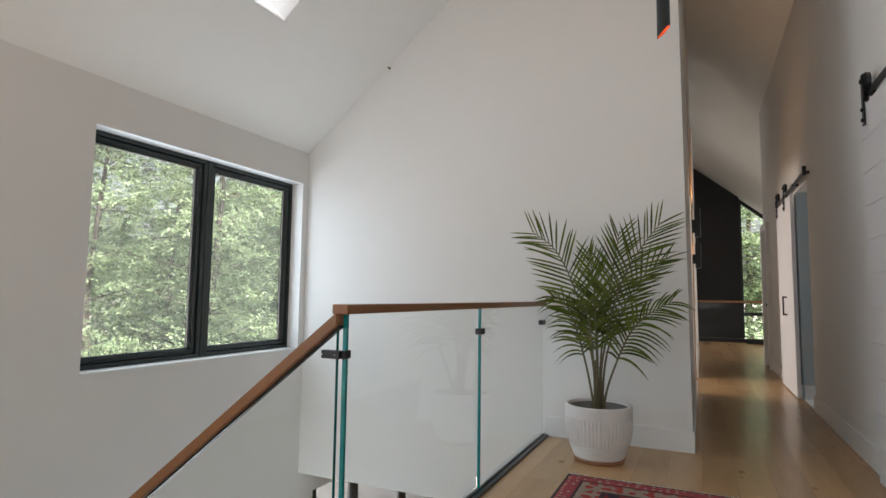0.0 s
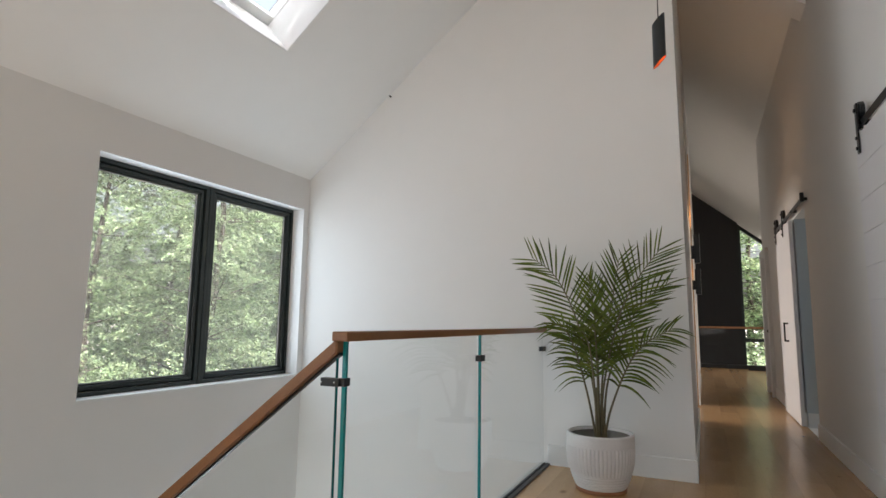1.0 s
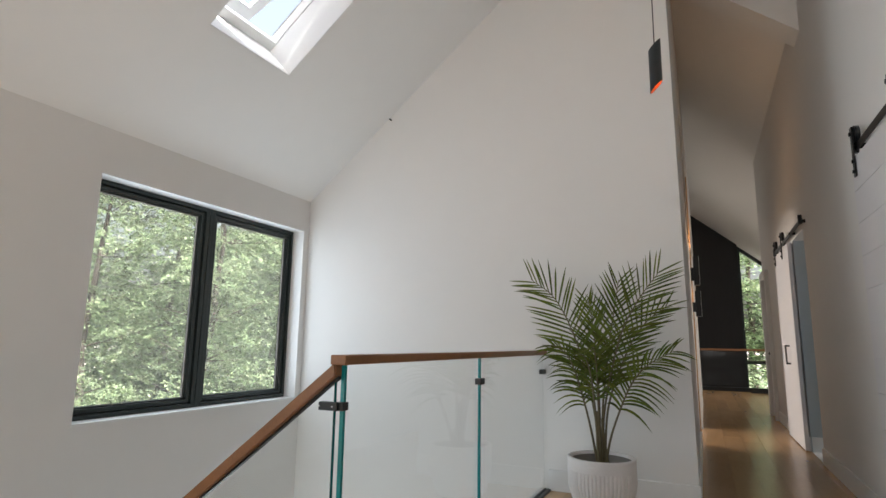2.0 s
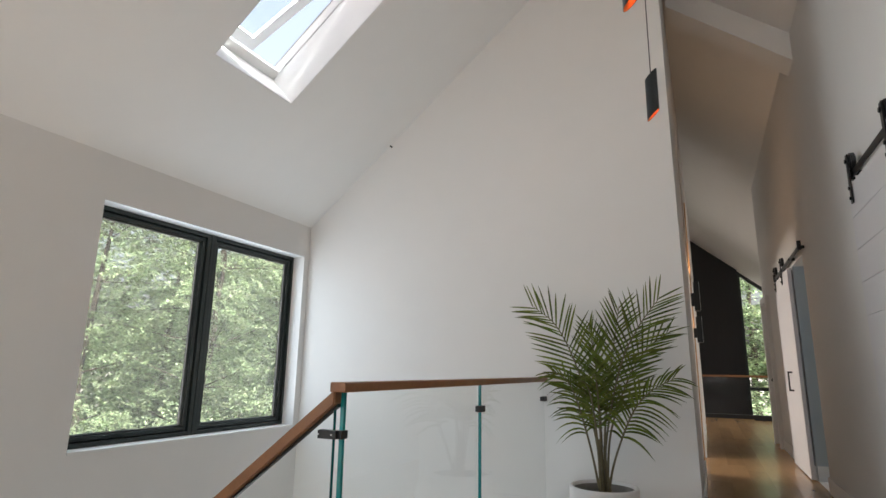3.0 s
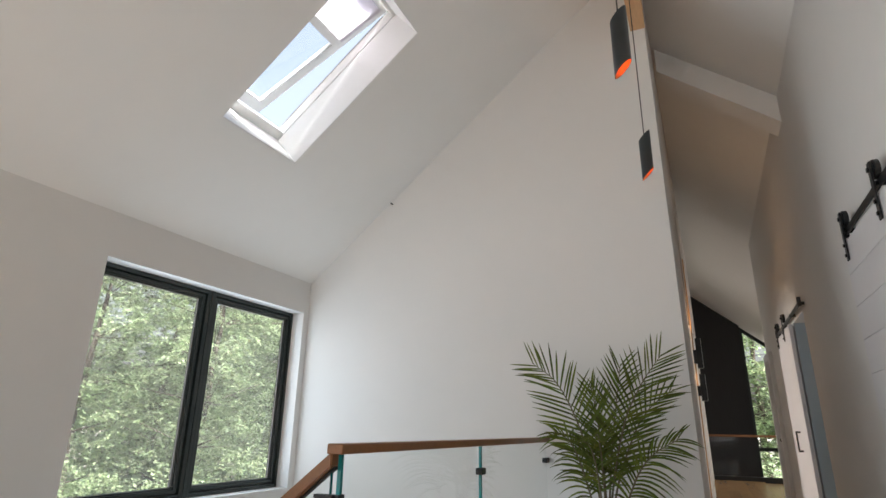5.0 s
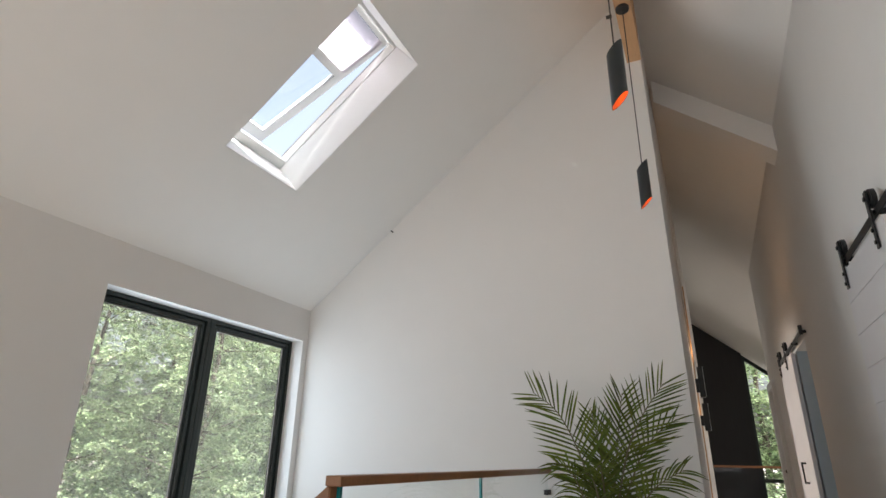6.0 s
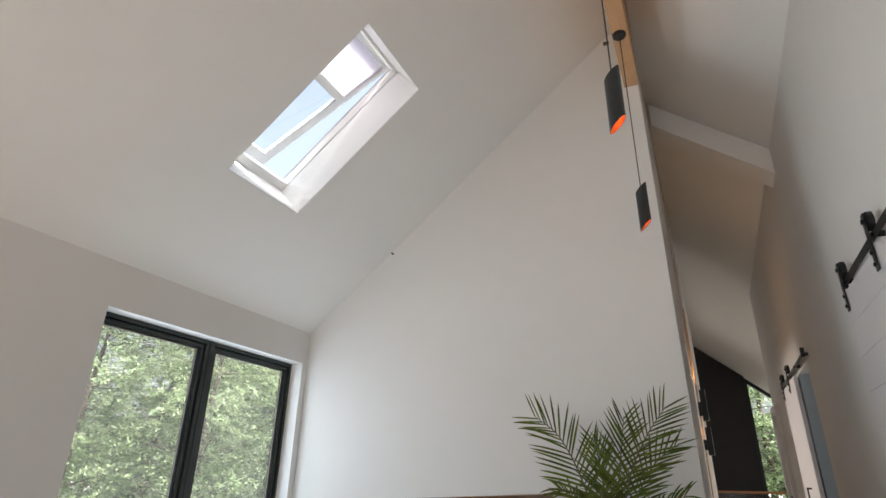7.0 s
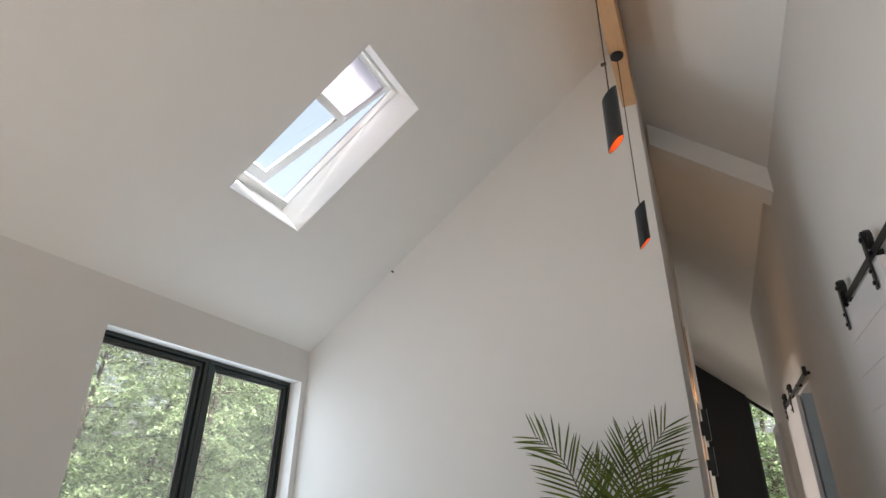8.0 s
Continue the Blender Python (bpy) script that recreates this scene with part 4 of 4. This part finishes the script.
frond([(-0.60, 3.60, 0.28), (-0.60, 3.57, 0.62), (-0.595, 3.50, 0.90), (-0.59, 3.40, 1.02), (-0.59, 3.28, 1.00)], (0.0, -0.55, 1), 0.22, 0.24, 7, 0.45, 15, 62)
frond([(-0.585, 3.64, 0.28), (-0.55, 3.67, 0.66), (-0.42, 3.74, 1.02), (-0.30, 3.78, 1.20), (-0.15, 3.80, 1.31)], (-0.2, -1, 0.5), 0.25, 0.08, 8, 0.42, 17)
frond([(-0.61, 3.58, 0.28), (-0.615, 3.54, 0.60), (-0.63, 3.48, 0.86), (-0.655, 3.41, 0.97), (-0.70, 3.34, 0.98)], (-0.3, -0.7, 0.8), 0.17, 0.3, 11, 0.5, 12)
for i, (dx, dy, h, r) in enumerate([(-0.012, 0.0, 0.34, 0.016), (0.014, 0.006, 0.30, 0.014), (0.0, -0.02, 0.26, 0.013), (0.03, -0.015, 0.16, 0.011)]):
    bm = bmesh.new()
    tube(bm, spline([Vector((dx * 1.6, dy, -0.01)), Vector((dx * 1.2, dy, h * .5)), Vector((dx, dy - .005, h))], 6), r, r * 0.55, 10)
    part("cane", bm, M_STEM, palm, "brownish green cane", True)

# ---- rug ----
RG = (-0.70, 0.72, 0.7, 3.205)
rug = thing("rug", (0.01, 1.95, 0.0), "red patterned oriental rug with a fringed edge", "rug")


def rug_mat(name, base, motif, scale, thr):
    m = mat(name, base, 0.95, vary=0.25, scale=18, bump=0.8, bscale=350, spec=0.1)
    n, l = m.node_tree.nodes, m.node_tree.links
    b = n["Principled BSDF"]
    src = b.inputs["Base Color"].links[0].from_socket
    tc, vo, nz, gt, mx = n.new("ShaderNodeTexCoord"), n.new("ShaderNodeTexVoronoi"), n.new("ShaderNodeTexNoise"), n.new("ShaderNodeMath"), n.new("ShaderNodeMix")
    vo.inputs["Scale"].default_value, nz.inputs["Scale"].default_value = scale, scale * 2
    vo.inputs["Randomness"].default_value = 0.35
    gt.operation = "LESS_THAN"
    gt.inputs[1].default_value = thr
    l.new(tc.outputs["Object"], vo.inputs["Vector"])
    ad = n.new("ShaderNodeMath")
    ad.operation = "MULTIPLY"
    l.new(vo.outputs["Distance"], ad.inputs[0])
    l.new(tc.outputs["Object"], nz.inputs["Vector"])
    l.new(nz.outputs[0], ad.inputs[1])
    l.new(ad.outputs[0], gt.inputs[0])
    mx.data_type = "RGBA"
    l.new(gt.outputs[0], mx.inputs["Factor"])
    l.new(src, mx.inputs["A"])
    mx.inputs["B"].default_value = (*motif, 1)
    l.new(mx.outputs["Result"], b.inputs["Base Color"])
    return m


RM = [("edge", 0.0, 0.012, mat("rug_edge", (0.03, 0.025, 0.025), 0.95, vary=0.3, scale=20, bump=0.8, bscale=300)),
      ("outer_band", 0.012, 0.085, rug_mat("rug_outer", (0.34, 0.075, 0.08), (0.44, 0.33, 0.27), 26, 0.12)),
      ("line", 0.085, 0.10, mat("rug_line", (0.05, 0.02, 0.025), 0.95, vary=0.3, scale=20, bump=0.8, bscale=300)),
      ("wide_band", 0.10, 0.215, rug_mat("rug_wide", (0.33, 0.26, 0.21), (0.36, 0.06, 0.05), 14, 0.17)),
      ("inner_line", 0.215, 0.24, mat("rug_line_inner", (0.05, 0.02, 0.025), 0.95, vary=0.3, scale=20, bump=0.8, bscale=300)),
      ("field", 0.24, 9.0, rug_mat("rug_field", (0.27, 0.035, 0.04), (0.05, 0.035, 0.05), 9, 0.16))]
for name, a, b, m in RM:
    x0, x1, y0, y1 = RG[0] - 0.01, RG[1] - 0.01, RG[2] - 1.95, RG[3] - 1.95
    if b > 5:
        boxes(name, [((x0 + a, y0 + a, 0.001), (x1 - a, y1 - a, 0.012))], m, rug)
    else:
        boxes(name, [((x0 + a, y0 + a, 0.001), (x0 + b, y1 - a, 0.012)), ((x1 - b, y0 + a, 0.001), (x1 - a, y1 - a, 0.012)),
                     ((x0 + b, y0 + a, 0.001), (x1 - b, y0 + b, 0.012)), ((x0 + b, y1 - b, 0.001), (x1 - b, y1 - a, 0.012))], m, rug)
bm = bmesh.new()
rnd = random.Random(5)
for i in range(150):
    x = RG[0] + 0.005 + i * (RG[1] - RG[0] - 0.01) / 150 - 0.01
    box(bm, (x, RG[3] - 1.952, 0.001), (x + 0.005, RG[3] - 1.95 + rnd.uniform(.018, .034), 0.007))
part("fringe", bm, mat("fringe", (0.6, 0.55, 0.48), 0.95, vary=0.1, scale=30), rug, "short cream fringe")

# ---- floor planks ----
fl = bpy.data.objects["floor"]
plank_w = 0.178
rnd = random.Random(21)
kinds = {}
x = FX0
while x < XR - 0.001:
    x1 = min(x + plank_w, XR)
    y = -0.6 - rnd.uniform(0, 1.2)
    while y < 14.78:
        ln = rnd.choice((1.2, 1.5, 1.8, 2.1))
        y1 = min(y + ln, 14.8)
        if y1 - y > 0.05:
            key = (round(x1 - x, 4), round(y1 - y, 3))
            if key not in kinds:
                bm = bmesh.new()
                box(bm, (0.0001, 0.0001, -0.0215), (key[0] - 0.0001, key[1] - 0.0001, 0.0))
                top = [e for e in bm.edges if all(v.co.z > -0.001 for v in e.verts)]
                bmesh.ops.bevel(bm, geom=top, offset=0.0006, segments=1, affect="EDGES")
                kinds[key] = mesh("plank", bm, M_OAK)
            ob = new("plank", kinds[key])
            ob.location = (x, y, 0)
            ob.parent = fl
        y = y1
    x = x1
